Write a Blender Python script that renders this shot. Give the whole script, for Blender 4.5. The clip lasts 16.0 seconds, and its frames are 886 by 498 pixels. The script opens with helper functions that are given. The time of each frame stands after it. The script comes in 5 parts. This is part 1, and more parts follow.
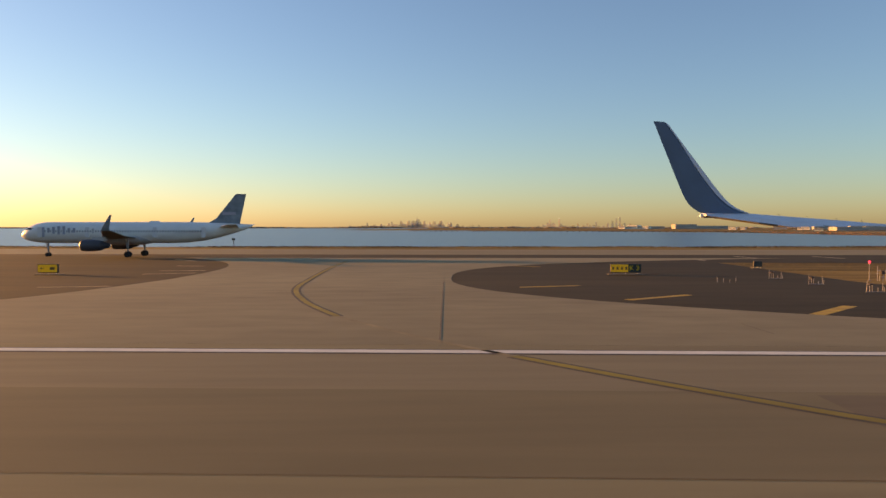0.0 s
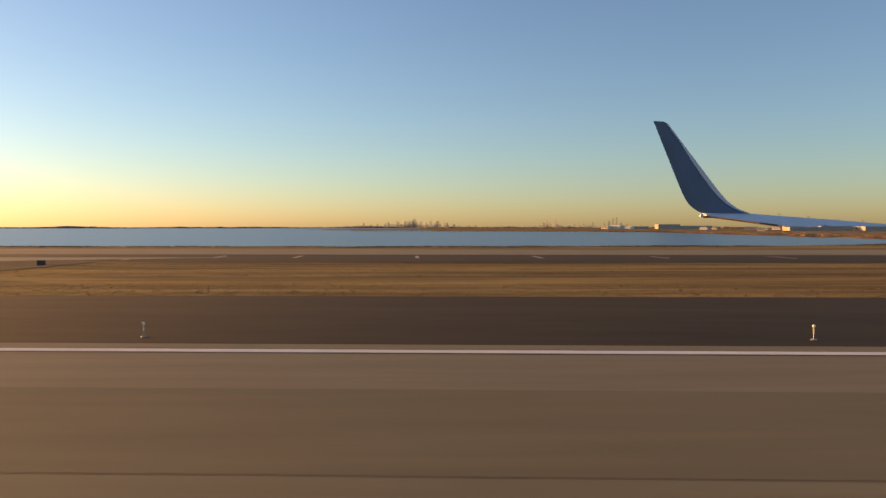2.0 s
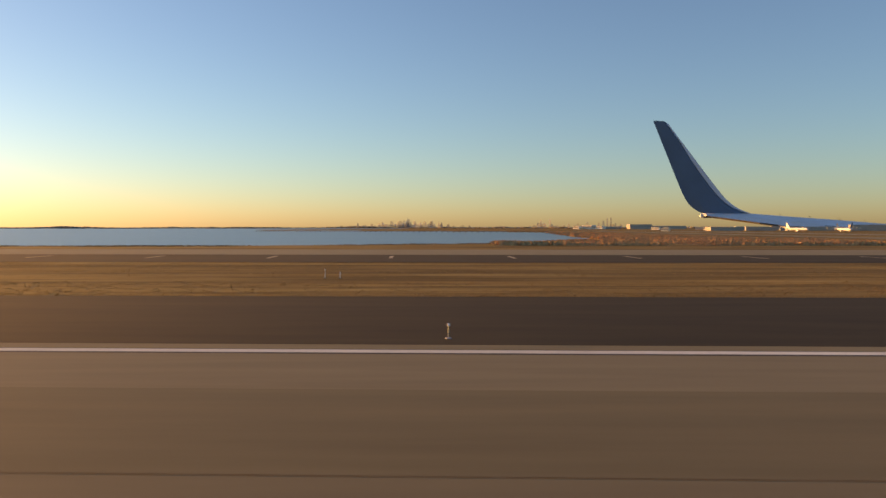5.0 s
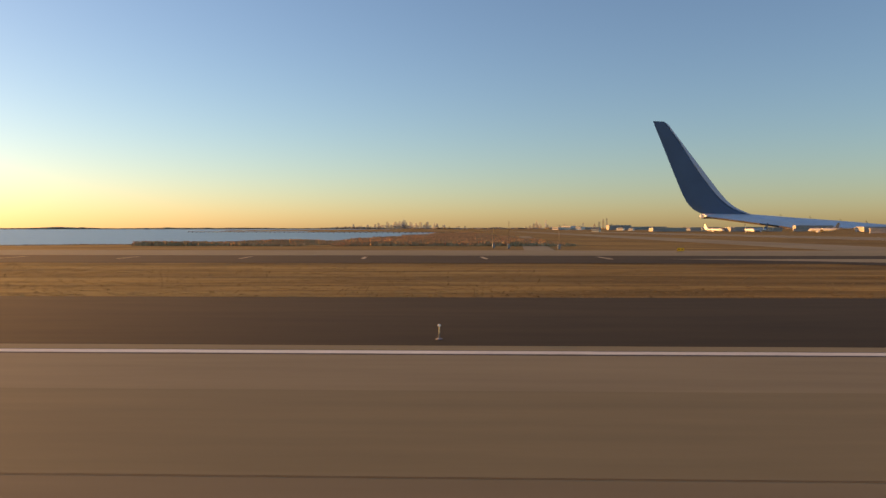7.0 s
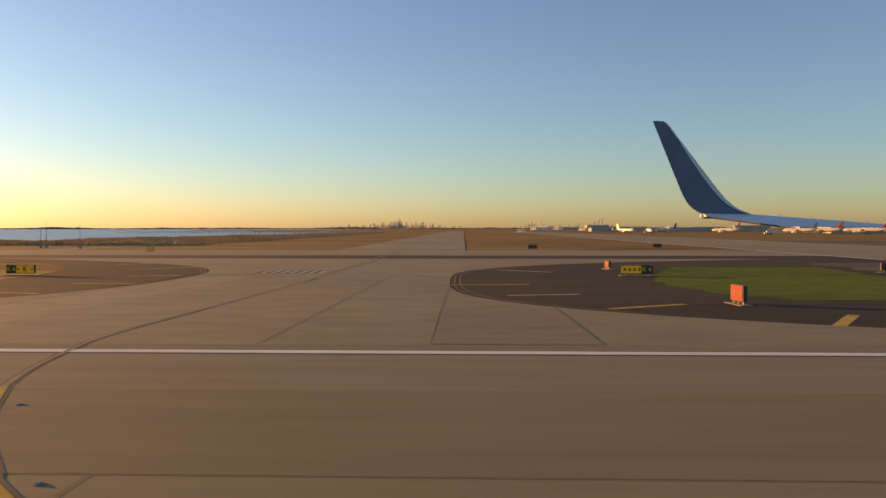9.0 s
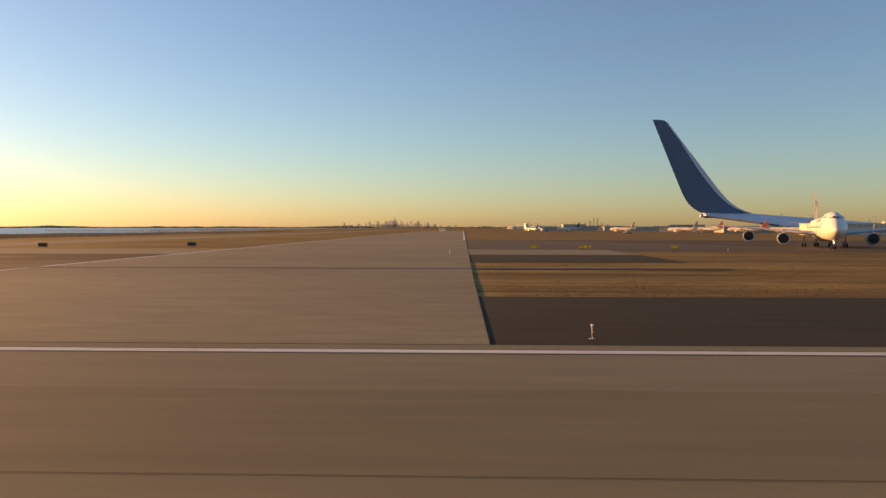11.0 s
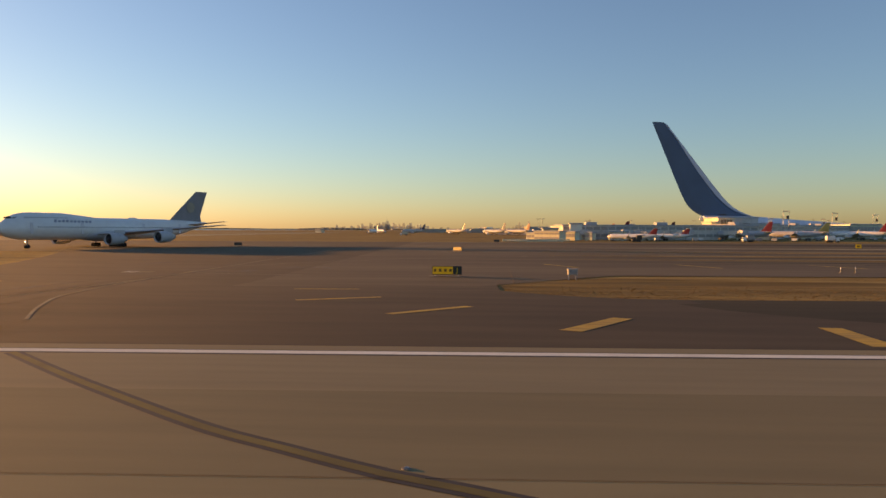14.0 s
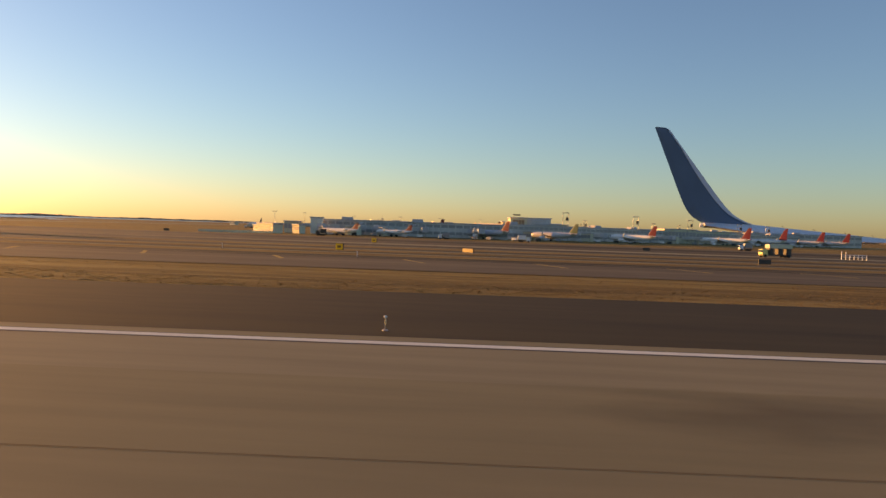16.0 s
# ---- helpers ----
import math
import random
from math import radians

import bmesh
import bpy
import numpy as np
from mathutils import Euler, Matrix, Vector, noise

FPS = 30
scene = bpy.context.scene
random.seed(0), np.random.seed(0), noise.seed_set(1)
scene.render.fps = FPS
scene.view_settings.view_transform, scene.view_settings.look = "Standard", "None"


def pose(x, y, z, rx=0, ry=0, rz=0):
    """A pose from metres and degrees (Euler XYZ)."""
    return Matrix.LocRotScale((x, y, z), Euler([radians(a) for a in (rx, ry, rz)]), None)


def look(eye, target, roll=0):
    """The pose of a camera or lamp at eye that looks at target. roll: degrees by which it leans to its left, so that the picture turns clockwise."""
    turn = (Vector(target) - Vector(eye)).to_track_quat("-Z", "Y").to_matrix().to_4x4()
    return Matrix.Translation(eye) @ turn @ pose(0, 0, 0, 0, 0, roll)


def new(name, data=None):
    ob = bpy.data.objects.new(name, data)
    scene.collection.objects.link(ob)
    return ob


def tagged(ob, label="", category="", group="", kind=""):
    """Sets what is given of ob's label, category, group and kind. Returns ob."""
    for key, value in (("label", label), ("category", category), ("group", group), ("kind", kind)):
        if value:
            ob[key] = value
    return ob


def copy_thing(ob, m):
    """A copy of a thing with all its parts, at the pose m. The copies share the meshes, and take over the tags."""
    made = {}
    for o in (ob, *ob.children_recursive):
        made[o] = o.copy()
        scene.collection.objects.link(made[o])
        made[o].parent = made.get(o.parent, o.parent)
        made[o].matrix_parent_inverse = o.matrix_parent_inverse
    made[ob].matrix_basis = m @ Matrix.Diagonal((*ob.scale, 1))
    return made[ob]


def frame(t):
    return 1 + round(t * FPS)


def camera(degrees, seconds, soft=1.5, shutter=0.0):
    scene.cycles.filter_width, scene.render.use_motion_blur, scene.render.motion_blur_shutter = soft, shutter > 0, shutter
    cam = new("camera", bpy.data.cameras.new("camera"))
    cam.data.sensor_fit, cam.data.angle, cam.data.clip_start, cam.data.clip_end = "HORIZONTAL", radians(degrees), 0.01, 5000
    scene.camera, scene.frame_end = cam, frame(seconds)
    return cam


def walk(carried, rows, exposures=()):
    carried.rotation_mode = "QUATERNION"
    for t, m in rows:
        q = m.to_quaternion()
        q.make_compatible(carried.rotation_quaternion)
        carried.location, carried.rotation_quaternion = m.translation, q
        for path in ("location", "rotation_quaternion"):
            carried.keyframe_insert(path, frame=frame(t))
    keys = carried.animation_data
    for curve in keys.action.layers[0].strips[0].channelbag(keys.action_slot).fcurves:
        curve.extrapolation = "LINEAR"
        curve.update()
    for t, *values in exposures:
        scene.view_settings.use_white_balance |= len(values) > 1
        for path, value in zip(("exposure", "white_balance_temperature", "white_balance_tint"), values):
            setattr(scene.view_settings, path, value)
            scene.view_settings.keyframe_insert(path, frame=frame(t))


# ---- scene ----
# All sizes below are true metres. The walk is a take-off run of about 80 m/s, twice what the path may go, so
# the whole place stands at S of its true size; and the straight runway is bent very slightly (radius R), which
# keeps far things at their true bearing although they stand nearer than the horizon.
S = 0.49
R = 5130.0
U_MID = 460.0
LEAN = 1.64   # degrees by which the camera looks back from square to the runway


def bend(u, d):
    """Scene x, y and shrink of the place u metres along the runway and d metres to the left of the seat."""
    a, e = (u - U_MID) * S / R, d * S
    r = R * R / (R + e) if e > 0 else R - e
    k = R / (R + e) if e > 0 else 1.0
    return r * math.sin(a), R - r * math.cos(a), k, a


def at(u, d, z=0.0, turn=0.0, size=1.0):
    """The pose, with its scale, of a thing at (u, d) that is z metres above the runway's level."""
    x, y, k, a = bend(u, d)
    return pose(x, y, z * S * k, 0, 0, math.degrees(a) + turn) @ Matrix.Diagonal((S * k * size,) * 3 + (1,))


def far(bearing, distance, z=0.0, turn=0.0):
    """The pose of a thing in the far distance, in scene metres from the middle of the walk."""
    b = radians(bearing)
    return pose(distance * math.sin(b), distance * math.cos(b), z, 0, 0, -bearing + turn)


cam = camera(63.94, 16.0, soft=1.5, shutter=0.015)
# seconds, metres along the runway, eye height, pitch, roll
PATH = [
    (0.0, -58.17, 5.01, -1.73, -0.00), (0.5, -33.31, 5.01, -1.60, -0.00), (1.0, -7.94, 5.01, -1.73, -0.00),
    (1.5, 17.94, 5.01, -1.80, -0.00), (2.0, 44.32, 5.01, -1.73, -0.00), (2.5, 71.21, 5.01, -1.82, -0.00),
    (3.0, 98.61, 5.01, -1.80, -0.00), (3.5, 126.50, 5.01, -1.82, -0.00), (4.0, 154.88, 5.01, -1.76, -0.00),
    (4.5, 183.76, 5.01, -1.74, -0.00), (5.0, 213.13, 5.01, -1.72, -0.00), (5.5, 242.99, 5.01, -1.70, -0.00),
    (6.0, 273.34, 5.01, -1.68, -0.00), (6.5, 304.16, 5.01, -1.66, -0.00), (7.0, 335.47, 5.01, -1.66, -0.00),
    (7.5, 367.25, 5.01, -1.73, -0.00), (8.0, 399.51, 5.01, -1.73, -0.00), (8.5, 432.24, 5.01, -1.80, -0.00),
    (9.0, 465.43, 5.01, -1.66, -0.00), (9.5, 499.10, 5.01, -1.82, -0.00), (10.0, 533.22, 5.01, -1.80, -0.00),
    (10.5, 567.81, 5.01, -1.77, -0.03), (11.0, 602.85, 5.01, -1.74, -0.07), (11.5, 638.35, 5.01, -1.71, -0.10),
    (12.0, 674.30, 5.01, -1.67, -0.14), (12.5, 710.70, 5.01, -1.64, -0.17), (13.0, 747.55, 5.01, -1.69, -0.17),
    (13.5, 784.84, 5.01, -1.55, -0.17), (14.0, 822.57, 5.01, -1.57, -0.23), (14.5, 860.74, 5.01, -1.66, -0.29),
    (15.0, 899.35, 5.00, -1.71, -0.46), (15.5, 938.39, 4.85, -1.76, -1.09), (16.0, 977.86, 4.70, -1.64, -1.95),
]
rows = []
for t, u, h, tilt, roll in PATH:
    x, y, k, a = bend(u, 0)
    rows.append((t, pose(x, y, h * S, 90 + tilt, roll, math.degrees(a) + LEAN)))
walk(cam, rows, [(0.0, 1.54, 15600, 32.3), (2.0, 1.45, 15600, 32.3), (6.5, 1.40, 15600, 32.3), (16.0, 1.34, 15600, 32.3)])

# ---- light ----
SUN_AZ, SUN_EL = -67.0, 6.0   # degrees right of the view's middle, above the horizon
world = bpy.data.worlds.new("evening_sky")
scene.world = world
world.use_nodes = True
wn = world.node_tree
sky = wn.nodes.new("ShaderNodeTexSky")
sky.sky_type = "NISHITA"
sky.sun_disc = False
sky.sun_elevation, sky.sun_rotation = radians(SUN_EL), radians(SUN_AZ)
sky.altitude = 300
sky.air_density, sky.dust_density, sky.ozone_density = 1.05, 0.65, 5.5
wn.nodes["Background"].inputs["Strength"].default_value = 0.148
wn.links.new(sky.outputs["Color"], wn.nodes["Background"].inputs["Color"])
lamp = bpy.data.lights.new("sun", "SUN")
lamp.energy, lamp.angle, lamp.color = 3.2, radians(0.6), (1.0, 0.62, 0.26)
sun = new("sun", lamp)
sd = Vector((math.sin(radians(SUN_AZ)) * math.cos(radians(SUN_EL)), math.cos(radians(SUN_AZ)) * math.cos(radians(SUN_EL)), math.sin(radians(SUN_EL))))
sun.matrix_world = look(sd * 500, (0, 0, 0))


# ---- materials ----
def material(name, color, rough=0.6, metal=0.0, vary=0.15, grain=1.0, large=0.05, bump=0.0, stretch=1.0, warm=None, spec=0.5, local=False, per=0.0, deep=0.02):
    """A painted, paved or grown surface. grain and large: noise scales per scene metre; stretch: how far both are
    drawn out along x; warm: a second colour that the large noise mixes in; per: change from piece to piece."""
    m = bpy.data.materials.new(name)
    m.use_nodes = True
    nt = m.node_tree
    n, l = nt.nodes, nt.links
    b = n["Principled BSDF"]
    b.inputs["Roughness"].default_value, b.inputs["Metallic"].default_value = rough, metal
    b.inputs["Specular IOR Level"].default_value = spec
    if local:
        src = n.new("ShaderNodeTexCoord").outputs["Object"]
    else:
        src = n.new("ShaderNodeNewGeometry").outputs["Position"]
    mp = n.new("ShaderNodeMapping")
    mp.inputs["Scale"].default_value = (1.0 / stretch, 1, 1)
    l.new(src, mp.inputs["Vector"])
    fine, wide = n.new("ShaderNodeTexNoise"), n.new("ShaderNodeTexNoise")
    fine.inputs["Scale"].default_value, wide.inputs["Scale"].default_value = grain, large
    fine.inputs["Detail"].default_value, wide.inputs["Detail"].default_value = 6.0, 5.0
    for k in (fine, wide):
        l.new(mp.outputs["Vector"], k.inputs["Vector"])
    two = n.new("ShaderNodeMix")
    two.data_type = "RGBA"
    c2 = warm or tuple(c * (1 - vary) for c in color)
    two.inputs["A"].default_value, two.inputs["B"].default_value = (*color, 1), (*c2, 1)
    ramp = n.new("ShaderNodeMapRange")
    ramp.inputs["From Min"].default_value, ramp.inputs["From Max"].default_value = 0.38, 0.62
    l.new(wide.outputs["Fac"], ramp.inputs["Value"])
    l.new(ramp.outputs["Result"], two.inputs["Factor"])
    gain = n.new("ShaderNodeMapRange")
    gain.inputs["From Min"].default_value, gain.inputs["From Max"].default_value = 0.3, 0.7
    gain.inputs["To Min"].default_value, gain.inputs["To Max"].default_value = 1 - vary, 1 + vary
    l.new(fine.outputs["Fac"], gain.inputs["Value"])
    mul = n.new("ShaderNodeVectorMath")
    mul.operation = "SCALE"
    l.new(two.outputs["Result"], mul.inputs[0])
    l.new(gain.outputs["Result"], mul.inputs["Scale"])
    out = mul.outputs["Vector"]
    if per:
        info = n.new("ShaderNodeObjectInfo")
        pr = n.new("ShaderNodeMapRange")
        pr.inputs["To Min"].default_value, pr.inputs["To Max"].default_value = 1 - per, 1 + per
        l.new(info.outputs["Random"], pr.inputs["Value"])
        m2 = n.new("ShaderNodeVectorMath")
        m2.operation = "SCALE"
        l.new(out, m2.inputs[0])
        l.new(pr.outputs["Result"], m2.inputs["Scale"])
        out = m2.outputs["Vector"]
    l.new(out, b.inputs["Base Color"])
    if bump:
        bp = n.new("ShaderNodeBump")
        bp.inputs["Strength"].default_value, bp.inputs["Distance"].default_value = bump, deep
        l.new(fine.outputs["Fac"], bp.inputs["Height"])
        l.new(bp.outputs["Normal"], b.inputs["Normal"])
    return m


CONCRETE = material("runway_concrete", (0.272, 0.220, 0.114), 0.85, vary=0.10, grain=1.6, large=0.06, bump=0.25, stretch=7.0, warm=(0.215, 0.170, 0.090), spec=0.25)
TAXI = material("taxiway_concrete", (0.279, 0.229, 0.127), 0.85, vary=0.12, grain=0.9, large=0.05, bump=0.25, stretch=2.0, warm=(0.225, 0.183, 0.103), spec=0.25)
ASPHALT = material("asphalt", (0.031, 0.0228, 0.0108), 0.9, vary=0.22, grain=1.1, large=0.05, bump=0.3, stretch=5.0, warm=(0.042, 0.0305, 0.0143), spec=0.2)
OLD_ASPHALT = material("worn_asphalt", (0.126, 0.092, 0.055), 0.9, vary=0.2, grain=0.6, large=0.03, bump=0.3, stretch=6.0, warm=(0.088, 0.065, 0.039), spec=0.2)
GRASS = material("dry_grass", (0.335, 0.200, 0.062), 1.0, vary=0.34, grain=1.5, large=0.14, bump=0.3, stretch=7.0, warm=(0.189, 0.114, 0.040), spec=0.1)
CROSS_ASPHALT = material("stained_asphalt", (0.092, 0.066, 0.039), 0.9, vary=0.2, grain=0.7, large=0.03, bump=0.3, stretch=5.0, warm=(0.066, 0.047, 0.029), spec=0.2)
GREEN = material("green_grass", (0.105, 0.150, 0.014), 1.0, vary=0.3, grain=2.5, large=0.1, bump=0.8, stretch=3.0, warm=(0.075, 0.105, 0.012), spec=0.1)
WATER = material("bay_water", (0.05, 0.105, 0.155), 0.3, vary=0.25, grain=0.5, large=0.012, bump=0.7, stretch=4.0, spec=0.5, deep=0.35)
WHITE_LINE = material("white_paint", (0.74, 0.70, 0.57), 0.7, vary=0.08, grain=3.0, large=0.3, stretch=2.0, warm=(0.65, 0.60, 0.48))
YELLOW_LINE = material("yellow_paint", (0.56, 0.315, 0.028), 0.75, vary=0.22, grain=4.0, large=0.8, stretch=2.0, warm=(0.38, 0.22, 0.03))
BLACK_LINE = material("black_paint", (0.035, 0.03, 0.028), 0.8, vary=0.15, grain=3.0, large=0.3)
JOINT = material("joint_sealant", (0.165, 0.118, 0.067), 0.9, vary=0.2, grain=3.0, large=0.3)


# ---- mesh helpers ----
def streaks(m, color, scale, stretch, amount):
    """Mixes long pale streaks into a material made by material()."""
    nt = m.node_tree
    n, l = nt.nodes, nt.links
    b = n["Principled BSDF"]
    old = b.inputs["Base Color"].links[0].from_socket
    mp, tex, ramp, mix = n.new("ShaderNodeMapping"), n.new("ShaderNodeTexNoise"), n.new("ShaderNodeMapRange"), n.new("ShaderNodeMix")
    l.new(n.new("ShaderNodeNewGeometry").outputs["Position"], mp.inputs["Vector"])
    mp.inputs["Scale"].default_value = (1.0 / stretch, 1, 1)
    l.new(mp.outputs["Vector"], tex.inputs["Vector"])
    tex.inputs["Scale"].default_value, tex.inputs["Detail"].default_value = scale, 7.0
    ramp.inputs["From Min"].default_value, ramp.inputs["From Max"].default_value, ramp.inputs["To Max"].default_value = 0.5, 0.68, amount
    l.new(tex.outputs["Fac"], ramp.inputs["Value"])
    mix.data_type = "RGBA"
    l.new(ramp.outputs["Result"], mix.inputs["Factor"])
    l.new(old, mix.inputs["A"])
    mix.inputs["B"].default_value = (*color, 1)
    l.new(mix.outputs["Result"], b.inputs["Base Color"])


streaks(GRASS, (0.418, 0.283, 0.100), 0.45, 9.0, 0.7)
streaks(GRASS, (0.110, 0.062, 0.018), 0.33, 11.0, 0.75)
streaks(GRASS, (0.125, 0.070, 0.022), 0.13, 9.0, 0.6)
streaks(ASPHALT, (0.062, 0.045, 0.021), 0.25, 12.0, 0.6)
streaks(OLD_ASPHALT, (0.209, 0.154, 0.091), 0.16, 14.0, 0.6)
streaks(CONCRETE, (0.193, 0.144, 0.086), 0.08, 6.0, 0.5)


def link_mesh(name, bm, mat, smooth=False):
    me = bpy.data.meshes.new(name)
    bm.to_mesh(me)
    bm.free()
    me.materials.append(mat)
    if smooth:
        me.shade_smooth()
    return new(name, me)


def part(name, bm, mat, parent, label="", smooth=False):
    ob = link_mesh(name, bm, mat, smooth)
    ob.parent = parent
    if label:
        ob["label"] = label
    return ob


def box(bm, c, s, taper=1.0, bevel=0.0, m=None):
    """A box with centre c and size s; taper scales its top."""
    g = bmesh.ops.create_cube(bm, size=1.0)["verts"]
    for v in g:
        f = taper if v.co.z > 0 else 1.0
        v.co = Vector((v.co.x * s[0] * f + c[0], v.co.y * s[1] * f + c[1], v.co.z * s[2] + c[2]))
        if m:
            v.co = m @ v.co
    if bevel:
        edges = {e for v in g for e in v.link_edges}
        bmesh.ops.bevel(bm, geom=list(edges), offset=bevel, segments=2, affect="EDGES", profile=0.5)
    return bm


def tube(bm, p, q, r0, r1=None, seg=10):
    """A capped round bar from p to q."""
    p, q = Vector(p), Vector(q)
    m = Matrix.Translation((p + q) / 2) @ (q - p).to_track_quat("Z", "Y").to_matrix().to_4x4()
    bmesh.ops.create_cone(bm, cap_ends=True, segments=seg, radius1=r0, radius2=r0 if r1 is None else r1, depth=(q - p).length, matrix=m)
    return bm


def rings(bm, sections, close=True):
    """Skins a row of closed rings of equal length."""
    made = [[bm.verts.new(p) for p in ring] for ring in sections]
    n = len(made[0])
    for a, b in zip(made, made[1:]):
        for i in range(n):
            bm.faces.new((a[i], a[(i + 1) % n], b[(i + 1) % n], b[i]))
    if close:
        bm.faces.new(list(reversed(made[0])))
        bm.faces.new(made[-1])
    bmesh.ops.recalc_face_normals(bm, faces=bm.faces[:])
    return bm


def level(u, d):
    """Height of the land, in metres below the runway's edge."""
    return -0.65 * min(max((d - 31.0) / 46.0, 0.0), 1.0)


def strip(name, u_from, u_to, low, high, mat, lift, step=8.0, parent=None, label=""):
    """Paving or paint between the lines low(u) and high(u) (or plain numbers) to the left of the seat, lifted over the land."""
    bm = bmesh.new()
    n = max(1, math.ceil((u_to - u_from) / step))
    lo = low if callable(low) else (lambda u: low)
    hi = high if callable(high) else (lambda u: high)
    prev = None
    for i in range(n + 1):
        u = u_from + (u_to - u_from) * i / n
        a, b = lo(u), hi(u)
        cuts = [a] + [a + (b - a) * j / 6 for j in range(1, 6)] + [b]
        if a < 31 < b:
            cuts.append(31.0)
        else:
            cuts.append(a + (b - a) * 0.55)
        if a < 77 < b:
            cuts.append(77.0)
        else:
            cuts.append(a + (b - a) * 0.45)
        row = []
        for d in sorted(cuts):
            x, y, k, _ = bend(u, d)
            row.append(bm.verts.new((x, y, level(u, d) * S * k + lift)))
        if prev:
            for j in range(len(row) - 1):
                bm.faces.new((prev[j], row[j], row[j + 1], prev[j + 1]))
        prev = row
    bmesh.ops.recalc_face_normals(bm, faces=bm.faces[:])
    if parent is None:
        return link_mesh(name, bm, mat)
    return part(name, bm, mat, parent, label)


def patch(name, d_from, d_to, left, right, mat, lift, step=2.0, parent=None, label=""):
    """Paving between the lines left(d) and right(d) along the runway, from d_from to d_to."""
    bm = bmesh.new()
    n = max(1, math.ceil((d_to - d_from) / step))
    ds = sorted({d_from + (d_to - d_from) * i / n for i in range(n + 1)} | {b for b in (31.0, 77.0) if d_from < b < d_to})
    prev = None
    for d in ds:
        a = left(d) if callable(left) else left
        b = right(d) if callable(right) else right
        m = max(2, math.ceil(abs(b - a) / 12.0))
        m = 8 if callable(left) or callable(right) else m
        row = []
        for j in range(m + 1):
            u = a + (b - a) * j / m
            x, y, k, _ = bend(u, d)
            row.append(bm.verts.new((x, y, level(u, d) * S * k + lift)))
        if prev:
            for j in range(m):
                bm.faces.new((prev[j], prev[j + 1], row[j + 1], row[j]))
        prev = row
    bmesh.ops.recalc_face_normals(bm, faces=bm.faces[:])
    if parent is None:
        return link_mesh(name, bm, mat)
    return part(name, bm, mat, parent, label)


# ---- ground and water ----
def unbend(x, y):
    r, a = math.hypot(x, R - y), math.atan2(x, R - y)
    e = R * R / r - R if r < R else R - r
    return U_MID + a * R / S, e / S


def smooth(a, b, v):
    t = min(max((v - a) / (b - a), 0.0), 1.0)
    return t * t * (3 - 2 * t)


def between(v, table):
    """Straight lines through the pairs of a short table."""
    for (a, p), (b, q) in zip(table, table[1:]):
        if v < b:
            return p + (q - p) * min(max((v - a) / (b - a), 0.0), 1.0)
    return table[-1][1]


def bay(u, d):
    """1 out on the bay, 0 on land."""
    wob = 7 * noise.noise((u * 0.02, d * 0.02, 3.0)) + 4 * noise.noise((u * 0.08, d * 0.08, 1.0))
    near = wob * 0.6 + between(u, ((-420, 214), (50, 218), (150, 232), (200, 254), (250, 280), (280, 315), (296, 380)))
    east = wob + between(d, ((200, 296), (374, 297), (534, 302), (757, 318), (1049, 340), (1300, 250), (1600, 60), (2200, -500)))
    return smooth(0, 12, d - near) * smooth(0, 18, east - u)


def ground():
    xs = [-6000, -4200, -3000, -2200, -1600, -1200, -900, -700, -560]
    xs += [-450 + 4.0 * i for i in range(150)] + [160 + 12 * i for i in range(20)] + [450, 560, 700, 900, 1200, 1600, 2200, 3000, 4200, 6000]
    ys = [-6000, -3000, -1500, -700, -350, -180, -90, -45, -20, -8, 4, 12, 15.19, 20, 25, 30, 34, 37.5, 45, 55, 65, 75, 85]
    ys += [90 + 2.5 * i for i in range(32)] + [172 + 6 * i for i in range(30)] + [360, 400, 450, 520, 600, 720, 850, 1000, 1200, 1500, 1900, 2400, 3000, 3800, 4800, 6000]
    bm = bmesh.new()
    prev = None
    for y in ys:
        row = []
        for x in xs:
            u, d = unbend(x, y)
            z = level(u, d) * S - 0.03
            if y > 80:
                z -= 1.4 * bay(u, d) * (1.0 if y < 2600 else 0.0)
            row.append(bm.verts.new((x, y, z)))
        if prev:
            for i in range(len(xs) - 1):
                bm.faces.new((prev[i], prev[i + 1], row[i + 1], row[i]))
        prev = row
    return tagged(link_mesh("ground", bm, GRASS, True), "flat airfield of dry tawny winter grass beside the bay", "ground", kind="structure")


ground()
bm = bmesh.new()
for q in ((-5500, 88), (400, 88), (400, 3000), (-5500, 3000)):
    bm.verts.new((*q, -0.75))
bm.faces.new(bm.verts[:])
tagged(link_mesh("water", bm, WATER), "calm blue-grey bay water with fine ripples", "water", kind="structure")

# ---- runway, shoulders, taxiways ----
runway = tagged(strip("runway", -420, 1400, -31.5, 30.3, CONCRETE, 0.0), "long pinkish-grey concrete runway with painted edge line", "runway", kind="structure")
LANE_DARK = material("runway_concrete_worn", (0.246, 0.195, 0.101), 0.85, vary=0.10, grain=1.6, large=0.05, bump=0.25, stretch=9.0, warm=(0.185, 0.144, 0.074), spec=0.25)
LANE_PALE = material("runway_concrete_pale", (0.270, 0.216, 0.121), 0.85, vary=0.10, grain=1.6, large=0.05, bump=0.25, stretch=9.0, warm=(0.228, 0.182, 0.102), spec=0.25)
strip("slab_lane", -420, 1400, 14.16, 21.8, LANE_DARK, 0.003, parent=runway)
strip("slab_lane", -420, 1400, 21.8, 27.99, LANE_PALE, 0.003, parent=runway)
strip("edge_line", -420, 1400, 28.22, 28.92, WHITE_LINE, 0.008, parent=runway, label="white painted edge line")
